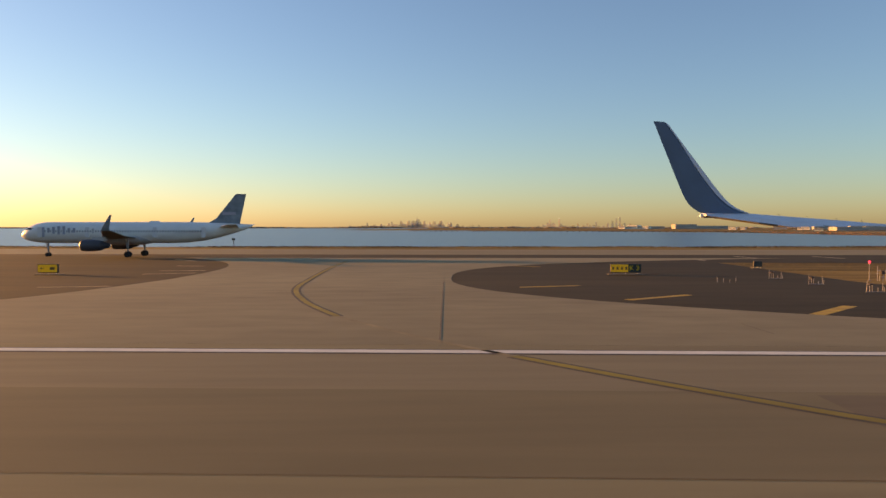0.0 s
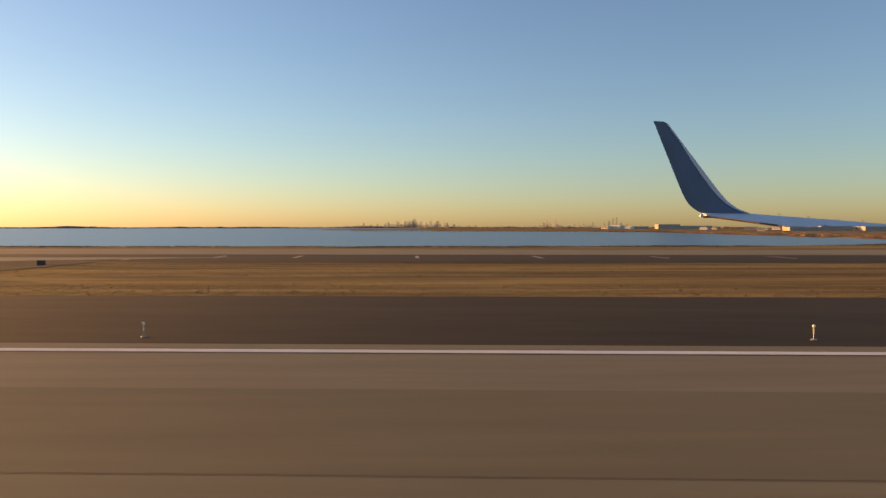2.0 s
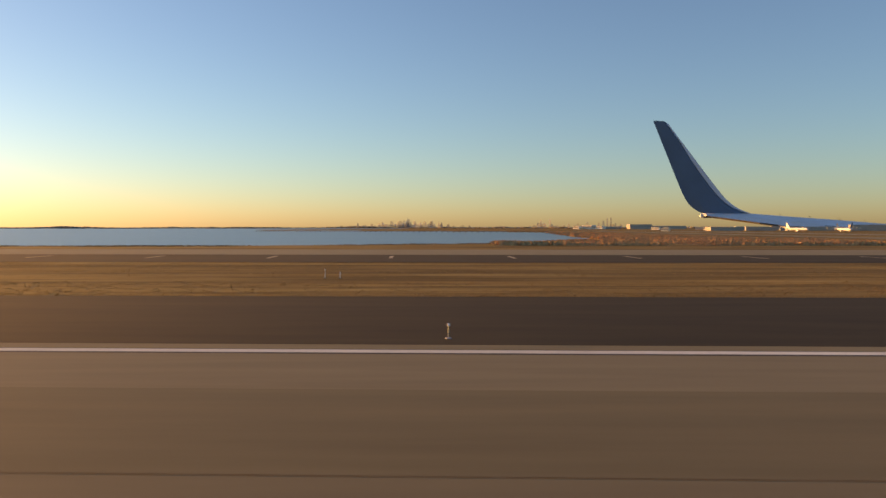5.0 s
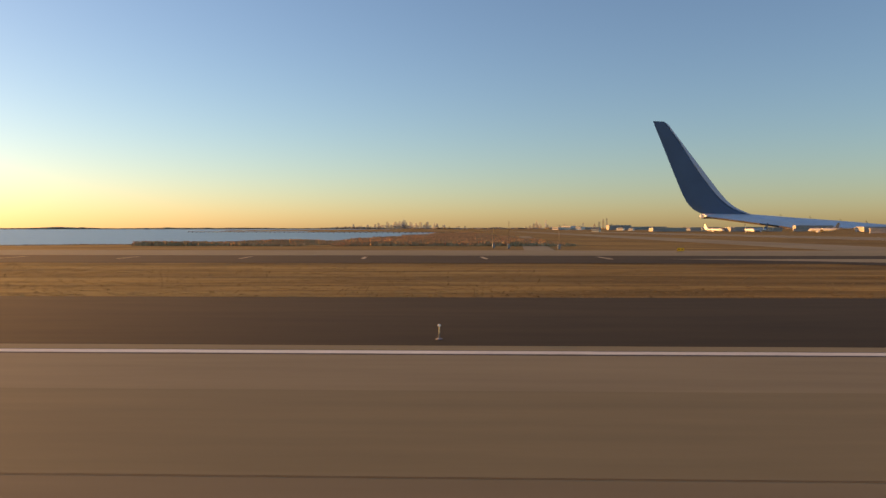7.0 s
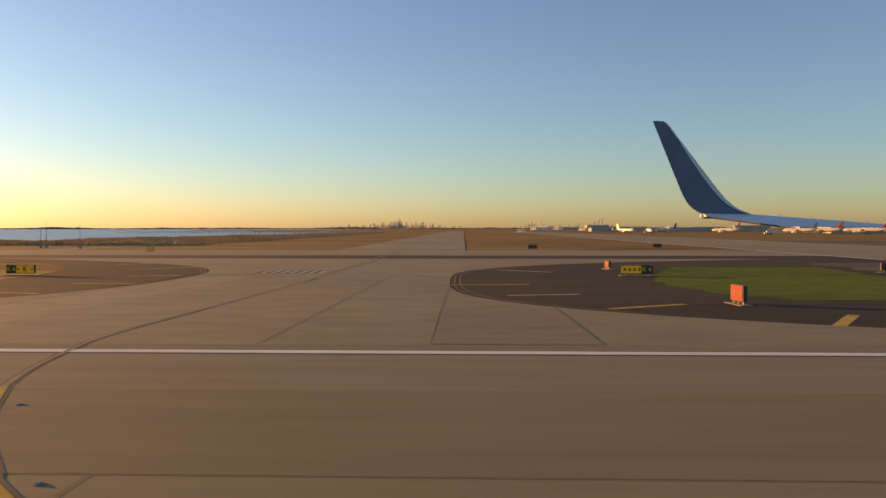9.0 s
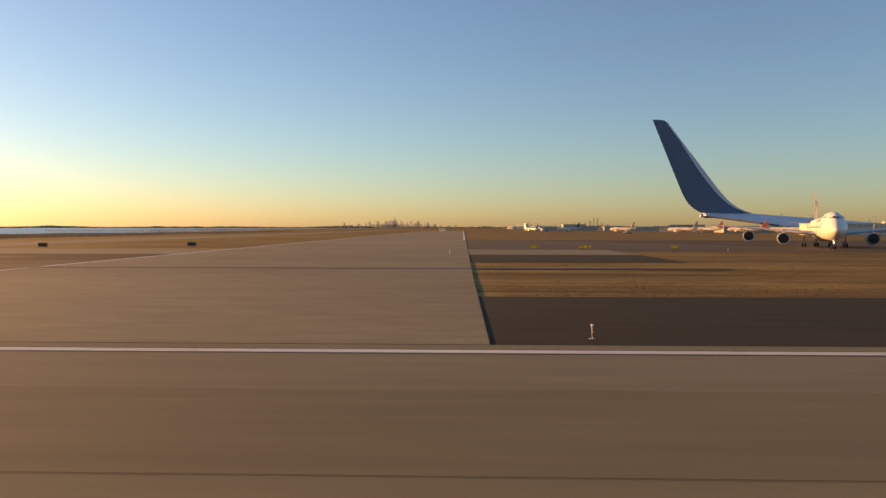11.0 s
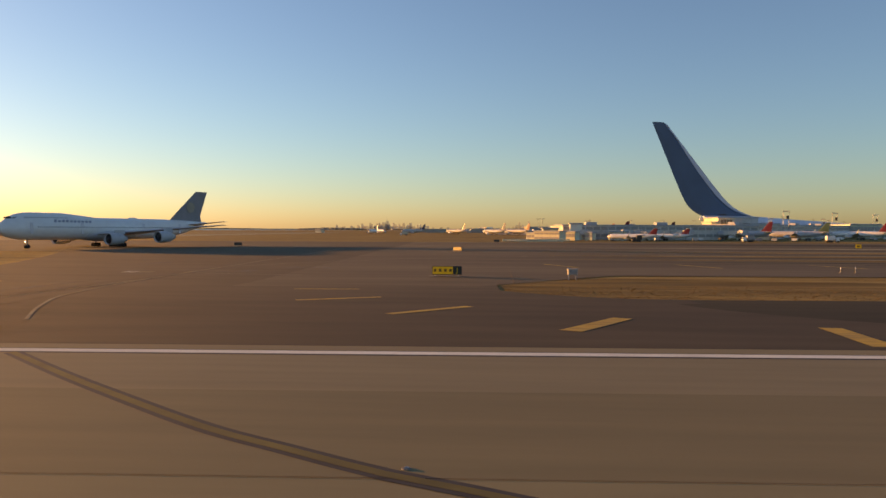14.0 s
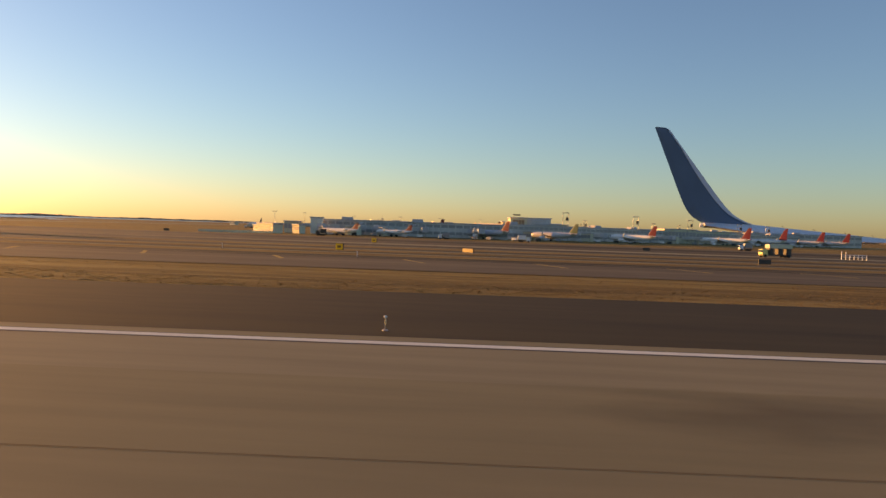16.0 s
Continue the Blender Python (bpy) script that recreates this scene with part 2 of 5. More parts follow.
strip("edge_shadow_line", -420, 1400, 28.0, 28.22, BLACK_LINE, 0.006, parent=runway, label="thin black outline under the white line")
strip("edge_shadow_line", -420, 1400, 28.92, 29.05, BLACK_LINE, 0.006, parent=runway, label="thin black outline over the white line")
for d, w in ((14.1, 0.028), (6.6, 0.035)):
    strip("slab_joint", -420, 1400, d, d + w, JOINT, 0.006, parent=runway)
tagged(strip("runway_shoulder", -420, 1400, 30.3, 55.6, ASPHALT, -0.012), "dark brown-grey asphalt runway shoulder", "shoulder", kind="structure")


def curl(d, wide, low, high, power, mid=81.0):
    """How far a taxiway's fillet spreads at d between the runway (31) and the taxiway beyond it (about 134)."""
    if d < mid:
        return low * ((mid - d) / 50.0) ** power
    return high * ((d - mid) / 53.0) ** 2.6


# first crossing, of pale concrete
tagged(patch("taxiway_island_1", 50, 117, -330, -16.8, ASPHALT, -0.006), "dark asphalt island between taxiway and runway", "pavement", kind="structure")
tagged(patch("taxiway_crossing_1", 30.3, 134, lambda d: -90.6 - curl(d, 0, 14, 21, 4.0), lambda d: -59.5 + curl(d, 0, 45, 62, 2.6), TAXI, 0.001), "pale concrete taxiway crossing with curved fillets", "taxiway", kind="structure")
# the taxiway along the shore
tagged(strip("taxiway_shoulder", -420, 640, 117, 151, ASPHALT, -0.012), "dark asphalt taxiway shoulder", "shoulder", kind="structure")
tagged(strip("taxiway", -420, 640, 150.5, 186, TAXI, -0.006), "pale concrete taxiway along the shore", "taxiway", kind="structure")
# second crossing
tagged(patch("taxiway_island_2", 50, 119, lambda d: 413.5 - (16 * ((75 - d) / 23) ** 2 if d < 75 else 21 * ((d - 75) / 43) ** 2.5), 432, ASPHALT, -0.006), "dark asphalt island beside the taxiway", "pavement", kind="structure")
tagged(patch("taxiway_island_3", 50, 119, 458, 545, ASPHALT, -0.006), "dark asphalt island beside the crossing runway", "pavement", kind="structure")
tagged(patch("taxiway_island_4", 54, 119, lambda d: 521 + 15 * (1 - smooth(56, 68, d)) + 1.6 * math.sin(d * 0.55), 545, OLD_ASPHALT, -0.003), "worn paler asphalt beside the crossing runway", "pavement", kind="structure")
tagged(patch("taxiway_crossing_2", 30.3, 134, lambda d: 433 - curl(d, 0, 36, 60, 4.0), lambda d: 464 + curl(d, 0, 38, 60, 4.0), TAXI, 0.001), "pale concrete taxiway crossing with curved fillets", "taxiway", kind="structure")
tagged(patch("taxiway_crossing_3", 186, 1500, 432, 466, TAXI, -0.004, step=12), "pale concrete taxiway that runs away to the distance", "taxiway", kind="structure")
tagged(patch("green_verge", 53.6, 106, lambda d: 485.6 + (4.4 * ((70 - d) / 16) ** 2 if d < 70 else 11 * ((d - 70) / 36) ** 1.6) + 0.4 * math.sin(d * 0.7), lambda d: 510.8 + 0.14 * (d - 55) + 0.4 * math.sin(d * 0.9), GREEN, 0.002), "patch of green grass on the verge", "grass", kind="structure")
# crossing runway
cross = tagged(patch("crossing_runway", 30.3, 1300, 541.5, 604, TAXI, 0.006, step=10), "broad concrete runway that crosses square to the first", "runway", kind="structure")
patch("edge_line", 30.3, 1300, 541.6, 542.6, WHITE_LINE, 0.012, step=10, parent=cross, label="white painted edge line")
patch("edge_line", 330, 1300, 602.8, 603.8, WHITE_LINE, 0.012, step=10, parent=cross, label="white painted edge line")
patch("dark_border", 30.3, 600, 542.6, 542.95, BLACK_LINE, 0.011, step=10, parent=cross, label="thin black outline beside the white line")
# third crossing, of dark asphalt
tagged(patch("taxiway_crossing_4", 50, 330, lambda d: 757 - (max(d - 84, 0) / 70) ** 1.3 * 25 - (max(84 - d, 0) / 27) ** 4 * 45, 826, CROSS_ASPHALT, -0.004), "worn dark asphalt taxiway crossing", "taxiway", kind="structure")
tagged(strip("taxiway_2", 800, 1400, lambda u: 68.6 if u < 823 else 89 - 20.4 * max(0, (842 - u) / 19) ** 1.2, 330, OLD_ASPHALT, 0.0, step=2.0), "worn asphalt taxiways beside the terminal apron", "taxiway", kind="structure")
tagged(strip("shoulder_fillet", 800, 840, 52, lambda u: 55.6 + 13.0 * min(1.0, (840 - u) / 17) ** 2.2, CROSS_ASPHALT, -0.001, step=2.0), "dark asphalt that tapers round the tip of the grass", "shoulder", kind="structure")
tagged(patch("crossing_mouth", 30.4, 52.5, lambda d: 752 - 30 * ((54 - d) / 24) ** 2, lambda d: 838 + 26 * ((54 - d) / 24) ** 2, CROSS_ASPHALT, -0.006, step=2.0), "stained asphalt where the taxiway meets the runway", "taxiway", kind="structure")
tagged(strip("taxiway_3", 604, 820, 172, 330, OLD_ASPHALT, -0.008), "worn asphalt taxiway", "taxiway", kind="structure")
for d0, d1, mat in ((119, 121, ASPHALT), (124, 127, ASPHALT), (130, 139, GRASS), (139.5, 142, TAXI), (146, 149, ASPHALT), (150, 160, GRASS), (160.5, 164, TAXI), (170, 174, ASPHALT), (178, 190, GRASS), (190.5, 194, TAXI), (206, 214, ASPHALT), (216, 232, TAXI), (246, 252, ASPHALT), (264, 300, ASPHALT)):
    tagged(strip("taxiway_band", 838, 1400, lambda u: d1 - (d1 - d0) * min(1.0, (u - 837) / (40 + d0 * 0.3)), d1, mat, 0.012), "long thin band of paving and verge beside the taxiways", "pavement", kind="structure")

# ---- paint on the paving ----
def stroke(name, a, b, width, mat, lift, parent=None, label=""):
    """A painted stroke from a to b, each (u, d)."""
    n = max(1, math.ceil(math.dist(a, b) / 4.0))
    nx, ny = (b[1] - a[1]) / math.dist(a, b) * width / 2, -(b[0] - a[0]) / math.dist(a, b) * width / 2
    bm = bmesh.new()
    prev = None
    for i in range(n + 1):
        u, d = a[0] + (b[0] - a[0]) * i / n, a[1] + (b[1] - a[1]) * i / n
        row = []
        for s in (-1, 1):
            x, y, k, _ = bend(u + s * nx, d + s * ny)
            row.append(bm.verts.new((x, y, level(u + s * nx, d + s * ny) * S * k + lift)))
        if prev:
            bm.faces.new((prev[0], prev[1], row[1], row[0]))
        prev = row
    bmesh.ops.recalc_face_normals(bm, faces=bm.faces[:])
    for f in bm.faces:
        if f.normal.z < 0:
            f.normal_flip()
    return link_mesh(name, bm, mat) if parent is None else part(name, bm, mat, parent, label)


def ribbon(name, pts, width, mat, lift, parent, label=""):
    """A painted line of one width through smooth points (u, d)."""
    bm = bmesh.new()
    prev = None
    dense = []
    n = len(pts)
    for i in range(n - 1):
        p0, p1, p2, p3 = pts[max(i - 1, 0)], pts[i], pts[i + 1], pts[min(i + 2, n - 1)]
        for j in range(6):
            t = j / 6
            dense.append(tuple(0.5 * (2 * p1[c] + (p2[c] - p0[c]) * t + (2 * p0[c] - 5 * p1[c] + 4 * p2[c] - p3[c]) * t * t + (3 * p1[c] - p0[c] - 3 * p2[c] + p3[c]) * t ** 3) for c in (0, 1)))
    dense.append(pts[-1])
    for i, p in enumerate(dense):
        q, o = dense[min(i + 1, len(dense) - 1)], dense[max(i - 1, 0)]
        l = math.dist(q, o) or 1.0
        nx, ny = (q[1] - o[1]) / l * width / 2, -(q[0] - o[0]) / l * width / 2
        row = []
        for s in (-1, 1):
            u, d = p[0] + s * nx, p[1] + s * ny
            x, y, k, _ = bend(u, d)
            row.append(bm.verts.new((x, y, level(u, d) * S * k + lift)))
        if prev:
            bm.faces.new((prev[0], prev[1], row[1], row[0]))
        prev = row
    bmesh.ops.recalc_face_normals(bm, faces=bm.faces[:])
    return part(name, bm, mat, parent, label)


def empty(name, label, category, kind="structure", group=""):
    return tagged(new(name), label, category, group, kind)


DARK_SLAB = material("patched_slab", (0.195, 0.145, 0.082), 0.85, vary=0.1, grain=1.6, large=0.1, stretch=3.0, spec=0.25)
DARK_EDGE = material("dark_brown_paint", (0.085, 0.068, 0.045), 0.85, vary=0.2, grain=2.0, large=0.3)
# Yellow paint paled for far stripes: low-angle glare put into the colour.
PALE_STRIPE = material("glare_pale_yellow_paint", (0.52, 0.41, 0.25), 0.8, vary=0.2, grain=2.0, large=0.4, stretch=2.0)
marks = empty("shoulder_markings", "faded yellow stripes painted across the dark shoulders", "marking")
STRIPES = (((-53, 66), (-47, 68.5), 0.8), ((-46, 52.7), (-40, 57.6), 0.8), ((-37, 43), (-32, 48.6), 0.9), ((-25, 35.4), (-22, 41.9), 1.2),
           ((-11.8, 32.5), (-10.6, 39), 1.2), ((-52, 107), (-47, 104), 0.8), ((-42, 129), (-36, 120.5), 0.8))
STRIPES += (((-97.5, 64.2), (-91.5, 66), 0.5), ((-97.5, 85.7), (-91.7, 88.2), 0.5), ((-98.3, 92.5), (-92.5, 93.4), 0.5), ((-101, 104.8), (-96.5, 103.6), 0.6), ((-110, 126.2), (-103.6, 119.5), 0.6))
STRIPES += (((417.4, 49.8), (423.5, 46.2), 0.8), ((423, 59.8), (430, 58), 0.7), ((425.4, 71.3), (432.5, 71), 0.7), ((425, 84), (431, 85), 0.7),
            ((419, 97.7), (426, 103.6), 0.8), ((411, 110), (415, 117), 0.8), ((399.6, 39.6), (401.6, 32.2), 1.3), ((409.4, 43.0), (413.2, 37.1), 1.3))
STRIPES += (((475, 46.6), (481, 50.1), 0.7), ((469, 57.4), (475, 58.9), 0.7), ((464, 70.3), (472, 71.5), 0.7), ((485, 37.5), (489, 43.4), 0.7),
            ((497, 32), (499, 39.3), 1.2), ((470, 98), (477, 92.9), 0.8))
STRIPES += (((736, 31.4), (734, 38.9), 1.4), ((745, 44.7), (749, 37.8), 1.0), ((754, 52.3), (760, 46.3), 0.8), ((760, 61.4), (769, 59.2), 0.6),
            ((765, 73.1), (774, 73.4), 0.6), ((828, 35.9), (832, 42), 1.2), ((842, 38), (841, 31.2), 1.2), ((818, 43.5), (823, 48.8), 0.8), ((810, 52.9), (816, 56.3), 0.7), ((807, 64.9), (813, 65.1), 0.6))
for a, b, w in STRIPES:
    stroke("stripe", a, b, w, YELLOW_LINE if a[0] > -90 else PALE_STRIPE, 0.004 if a[0] > 700 else -0.008 if max(a[1], b[1]) < 50 else -0.002, marks)
for u in [-30, -17, -4] + [11.5 + 23.4 * i for i in range(16)]:
    if not 395 < u < 500:
        stroke("stripe", (u, 143.5 if u > -10 else 134), (u + 0.8, 133 if u > -10 else 124), 0.7, PALE_STRIPE, -0.004, marks)
for i in range(14):
    u = 836 + 22.0 * i
    stroke("stripe", (u, 119), (u + 4, 109), 0.7, YELLOW_LINE, 0.005, marks)

WORN_YELLOW = material("dirty_yellow_paint", (0.27, 0.19, 0.018), 0.8, vary=0.2, grain=2.0, large=0.3, stretch=2.0)
OLIVE_YELLOW = material("olive_yellow_paint", (0.47, 0.285, 0.035), 0.8, vary=0.2, grain=2.0, large=0.3, stretch=2.0)
lead_1 = empty("lead_in_line", "worn yellow taxi line with dark edges curving onto the runway", "marking")
CURVE = [(-78, 120), (-76.8, 98), (-75, 77), (-73, 62.5), (-69.5, 50.5), (-65.5, 41), (-61.4, 34.3), (-58.7, 30.6), (-56.2, 27.6), (-52.4, 23.5), (-48.5, 19.6), (-45.7, 17.1), (-43.6, 15.3), (-41.9, 14.2), (-40.3, 13.2), (-33.6, 9.0), (-18, 3.5), (5, 0)]
for some in (CURVE[:6], CURVE[8:]):
    ribbon("dark_border", some, 0.82, DARK_EDGE, 0.006, lead_1)
    ribbon("yellow_line", some, 0.44, WORN_YELLOW, 0.009, lead_1)
FADED_YELLOW = material("faded_yellow_paint", (0.27, 0.205, 0.10), 0.85, vary=0.25, grain=2.0, large=0.5)
ribbon("faded_line", CURVE[5:9], 0.34, FADED_YELLOW, 0.008, lead_1, "nearly worn away")
lead_2 = empty("lead_in_line", "dull yellow taxi line with dark edges curving onto the runway", "marking")
CURVE = [(448.7, 420), (448.7, 254), (448.6, 150), (448.5, 82.5), (448.6, 48), (448.5, 36.8), (448.7, 31.8), (449.1, 29.1), (449.9, 25.1), (450.9, 21.9), (452.4, 19.0), (453.6, 17.0), (454.7, 15.5), (455.7, 14.2), (456.6, 13.1), (461.4, 9), (470, 5), (482, 2), (505, 0)]
ribbon("dark_border", CURVE[9:], 0.50, DARK_EDGE, 0.006, lead_2)
ribbon("yellow_line", CURVE[9:], 0.26, OLIVE_YELLOW, 0.009, lead_2)
ribbon("worn_border", CURVE[:10], 0.42, JOINT, 0.006, lead_2, "rubbed dark edge")
ribbon("faded_line", CURVE[:10], 0.20, FADED_YELLOW, 0.009, lead_2, "nearly worn away")
BAR_PAINT = material("dirty_white_paint", (0.60, 0.57, 0.48), 0.75, vary=0.14, grain=2.5, large=0.25, stretch=3.0, warm=(0.50, 0.47, 0.39))
lead_3 = empty("lead_in_line", "rubber-dark and worn pale taxi lines curving onto the runway", "marking")
CURVE = [(804.4, 28.0), (808.9, 23.8), (813.1, 20.1), (816.2, 17.5), (818.6, 15.9), (820.6, 14.6), (822.7, 13.5), (836, 7), (860, 1)]
ribbon("dark_border", CURVE, 0.66, BLACK_LINE, 0.006, lead_3)
ribbon("olive_line", CURVE, 0.30, material("rubbed_olive_paint", (0.15, 0.108, 0.018), 0.8, vary=0.25, grain=2.0, large=0.5), 0.009, lead_3)
WORN_PALE = material("worn_pale_line", (0.262, 0.207, 0.112), 0.85, vary=0.35, grain=2.0, large=0.5)
for way, wide in (([(786.3, 219), (786.8, 78), (786.9, 50), (787.0, 30.6)], 0.26), ([(786.5, 95), (787.2, 76), (790.1, 57.4), (793.9, 47.2), (798.0, 39.1)], 0.22), ([(787.4, 105), (795.3, 120), (818.6, 144), (851.7, 156.7), (930, 160), (1050, 160)], 0.3)):
    ribbon("taxi_line", way, wide, WORN_PALE, 0.003, lead_3, "pale worn paint")
for i in range(4):
    stroke("worn_dash", (778.5 + 1.0 * i, 90.6), (778.6 + 1.0 * i, 92.6), 0.55, BAR_PAINT if i < 2 else WORN_PALE, 0.004, lead_3)
stroke("worn_line", (788.3, 90.1), (802.6, 87.2), 0.30, WORN_PALE, 0.004, lead_3)

EDGE_PAINT = material("dark_olive_paint", (0.21, 0.15, 0.06), 0.8, vary=0.2, grain=2.0, large=0.3)
edging = empty("taxiway_edge_lines", "thin double yellow lines round the tips of the asphalt islands", "marking")
for off in (0.5, 1.1):
    ribbon("edge_line", [(433 - curl(d, 0, 36, 60, 4.0) - off, d) for d in range(44, 116, 6)], 0.12, EDGE_PAINT, 0.004, edging)
    ribbon("edge_line", [(464 + curl(d, 0, 38, 60, 4.0) + off, d) for d in range(44, 116, 6)], 0.12, EDGE_PAINT, 0.004, edging)

hold = empty("holding_line", "yellow holding line of two solid and two dashed bars", "marking")
patch("dark_ground", -31, 29.0, 485.55, 488.62, BLACK_LINE, 0.010, parent=hold)
for u in (485.75, 486.6):
    patch("solid_bar", -31, 28.95, u, u + 0.42, YELLOW_LINE, 0.016, parent=hold)
for u in (487.46, 488.2):
    for i in range(31):
        d = 28.9 - 1.87 * i
        stroke("dash", (u, d), (u, d - 0.95), 0.42, YELLOW_LINE, 0.016, hold)
bars = empty("touchdown_bars", "broad white painted bars with a dark outline on the runway", "marking")
for u in (5.2, 158.4):
    for d in (13.25, 10.2, 7.2):
        strip("dark_outline", u - 0.25, u + 23.3, d - 0.22, d + 2.1, BLACK_LINE, 0.008, parent=bars)
        strip("white_bar", u, u + 22.9, d, d + 1.85, BAR_PAINT, 0.013, parent=bars)
strip("white_gap_fill", 485.5, 488.7, 28.05, 28.95, CONCRETE, 0.009, parent=hold, label="bare concrete where the edge line breaks")
seams = empty("pavement_seams", "dark sealed seams and patched slabs in the concrete", "seam")
for u, v, d0, d1 in ((-59.2, -60.2, 31, 73), (433.6, 433.4, 31.5, 86)):
    stroke("seam", (u, d0), (v, d1), 0.09, JOINT, 0.006, seams)


def stain_material(name, color):
    """A film on the paving that thins out towards its rim, where the bare surface shows through."""
    m = material(name, color, 0.85, vary=0.2, grain=0.8, large=0.2, stretch=3.0, spec=0.25)
    n, l = m.node_tree.nodes, m.node_tree.links
    co, ln, ns = n.new("ShaderNodeTexCoord"), n.new("ShaderNodeVectorMath"), n.new("ShaderNodeTexNoise")
    ln.operation = "LENGTH"
    l.new(co.outputs["Object"], ln.inputs[0])
    ns.inputs["Scale"].default_value, ns.inputs["Detail"].default_value = 2.2, 6.0
    l.new(co.outputs["Object"], ns.inputs["Vector"])
    add, ramp = n.new("ShaderNodeMath"), n.new("ShaderNodeMapRange")
    add.operation = "MULTIPLY_ADD"
    add.inputs[1].default_value = 1.1
    l.new(ns.outputs["Fac"], add.inputs[0])
    l.new(ln.outputs["Value"], add.inputs[2])
    ramp.inputs["From Min"].default_value, ramp.inputs["From Max"].default_value = 0.4, 1.45
    ramp.inputs["To Min"].default_value, ramp.inputs["To Max"].default_value = 0.36, 0.0
    l.new(add.outputs["Value"], ramp.inputs["Value"])
    clear, mix = n.new("ShaderNodeBsdfTransparent"), n.new("ShaderNodeMixShader")
    l.new(ramp.outputs["Result"], mix.inputs["Fac"])
    l.new(clear.outputs["BSDF"], mix.inputs[1])
    l.new(n["Principled BSDF"].outputs["BSDF"], mix.inputs[2])
    l.new(mix.outputs["Shader"], n["Material Output"].inputs["Surface"])
    return m


FILM = stain_material("rubber_film", (0.12, 0.092, 0.066))
PALE_FILM = stain_material("dusty_scuff", (0.44, 0.36, 0.27))


def rubber_stain(lift, u, d, ru, rd, turn=0.0, film=FILM, name="rubber_stain"):
    bm = bmesh.new()
    fall = (level(u, d + 0.5) - level(u, d - 0.5)) * rd
    vs = [bm.verts.new((math.cos(i * math.pi / 12), math.sin(i * math.pi / 12), fall * math.sin(i * math.pi / 12))) for i in range(24)]
    bm.faces.new(vs)
    ob = link_mesh(name, bm, film)
    ob.matrix_world = at(u, d, level(u, d) + lift, turn) @ Matrix.Diagonal((ru, rd, 1, 1))
    ob.parent = seams


for i, stain in enumerate(((538.7, 25.7, 3.2, 2.7), (538.9, 25.4, 2.6, 2.3), (540.0, 25.8, 2.3, 2.2), (538.0, 25.2, 2.2, 2.0), (535.2, 26.3, 1.3, 2.4), (541.85, 19.0, 0.5, 4.4), (520.4, 19.9, 1.0, 1.3, 20), (781.5, 20.8, 3.4, 1.6), (787.5, 17.2, 2.2, 1.8), (784.0, 18.5, 3.0, 1.2), (792.3, 22.0, 0.5, 6.0), (793.4, 18.4, 0.8, 4.8), (795.3, 20.5, 0.7, 3.4), (791.0, 44.0, 0.7, 15.0, 4), (786.0, 60.0, 1.6, 24.0, 2), (797.0, 19.5, 4.0, 1.5, -15), (987.0, 19.0, 7.0, 3.6))):
    rubber_stain(0.02 + 0.0016 * i, *stain)
for i, (u, d, ru, rd) in enumerate(((782.4, 65, 0.7, 16), (783.4, 53, 0.5, 11), (772.4, 116, 3.5, 7), (793.2, 94, 4.0, 4), (800, 104, 6.0, 4))):
    rubber_stain(0.02 + 0.002 * i, u, d, ru, rd, 0.0, PALE_FILM, "dusty_scuff")
for i, (u, d, ru, rd) in enumerate(((791, 40, 9.0, 8.0), (788, 36, 12.0, 5.0), (797, 33.5, 8.0, 2.6), (772, 44, 8.0, 7.0))):
    rubber_stain(0.03 + 0.002 * i, u, d, ru, rd)
patch("patched_slab", 15.7, 21.4, -47.6, -43.45, DARK_SLAB, 0.005, parent=seams)
stroke("seam", (-38.65, 14.3), (-38.6, 12.9), 0.10, JOINT, 0.006, seams)
patch("patched_slab", 12.9, 14.3, -40.1, -38.7, DARK_SLAB, 0.005, parent=seams)
WORN_SLAB = material("worn_slab", (0.251, 0.197, 0.116), 0.85, vary=0.12, grain=1.2, large=0.08, stretch=2.0, spec=0.25)
patch("patched_slab", 30.6, 48, 464, 471.5, WORN_SLAB, 0.007, parent=seams)
PALE_SLAB = material("pale_slab", (0.305, 0.248, 0.140), 0.85, vary=0.12, grain=1.2, large=0.08, stretch=2.0, spec=0.25)
patch("patched_slab", 30.6, 84, 433.7, 440.3, PALE_SLAB, 0.0025, parent=seams)
ribbon("seam", [(433.7, 84), (441, 87.5), (448.7, 88.6), (457.8, 87.4), (463.5, 81.5)], 0.5, JOINT, 0.010, seams)
for u, d0, d1 in ((456.5, 30.5, 88), (464.0, 30.5, 70), (471.5, 30.5, 46), (-43.4, 34, 38)):
    stroke("seam", (u, d0), (u, d1), 0.06, JOINT, 0.010, seams)
for i in range(7):
    u = 439.0 + 1.22 * i
    stroke("worn_dash", (u, 90.0), (u + 0.15, 95.4), 0.62, BLACK_LINE, 0.006, seams)
    stroke("worn_dash", (u + 0.6, 90.4), (u + 0.72, 94.4), 0.34, WHITE_LINE, 0.006, seams)
ribbon("seam", [(449.5, 148), (450.0, 132), (449.9, 118), (449.0, 99), (448.2, 92)], 0.35, JOINT, 0.010, seams)
for u, d0, d1 in ((449.3, 13.2, 21.6), (457.8, 12.9, 14.1), (-43.4, 9.5, 13.2)):
    stroke("seam", (u, d0), (u, d1), 0.04, JOINT, 0.006, seams)
patch("patched_slab", 6.7, 14.1, 128, 136, DARK_SLAB, 0.005, parent=seams)
stroke("seam", (541, 98.4), (640, 98.4), 2.6, BLACK_LINE, 0.012, seams)
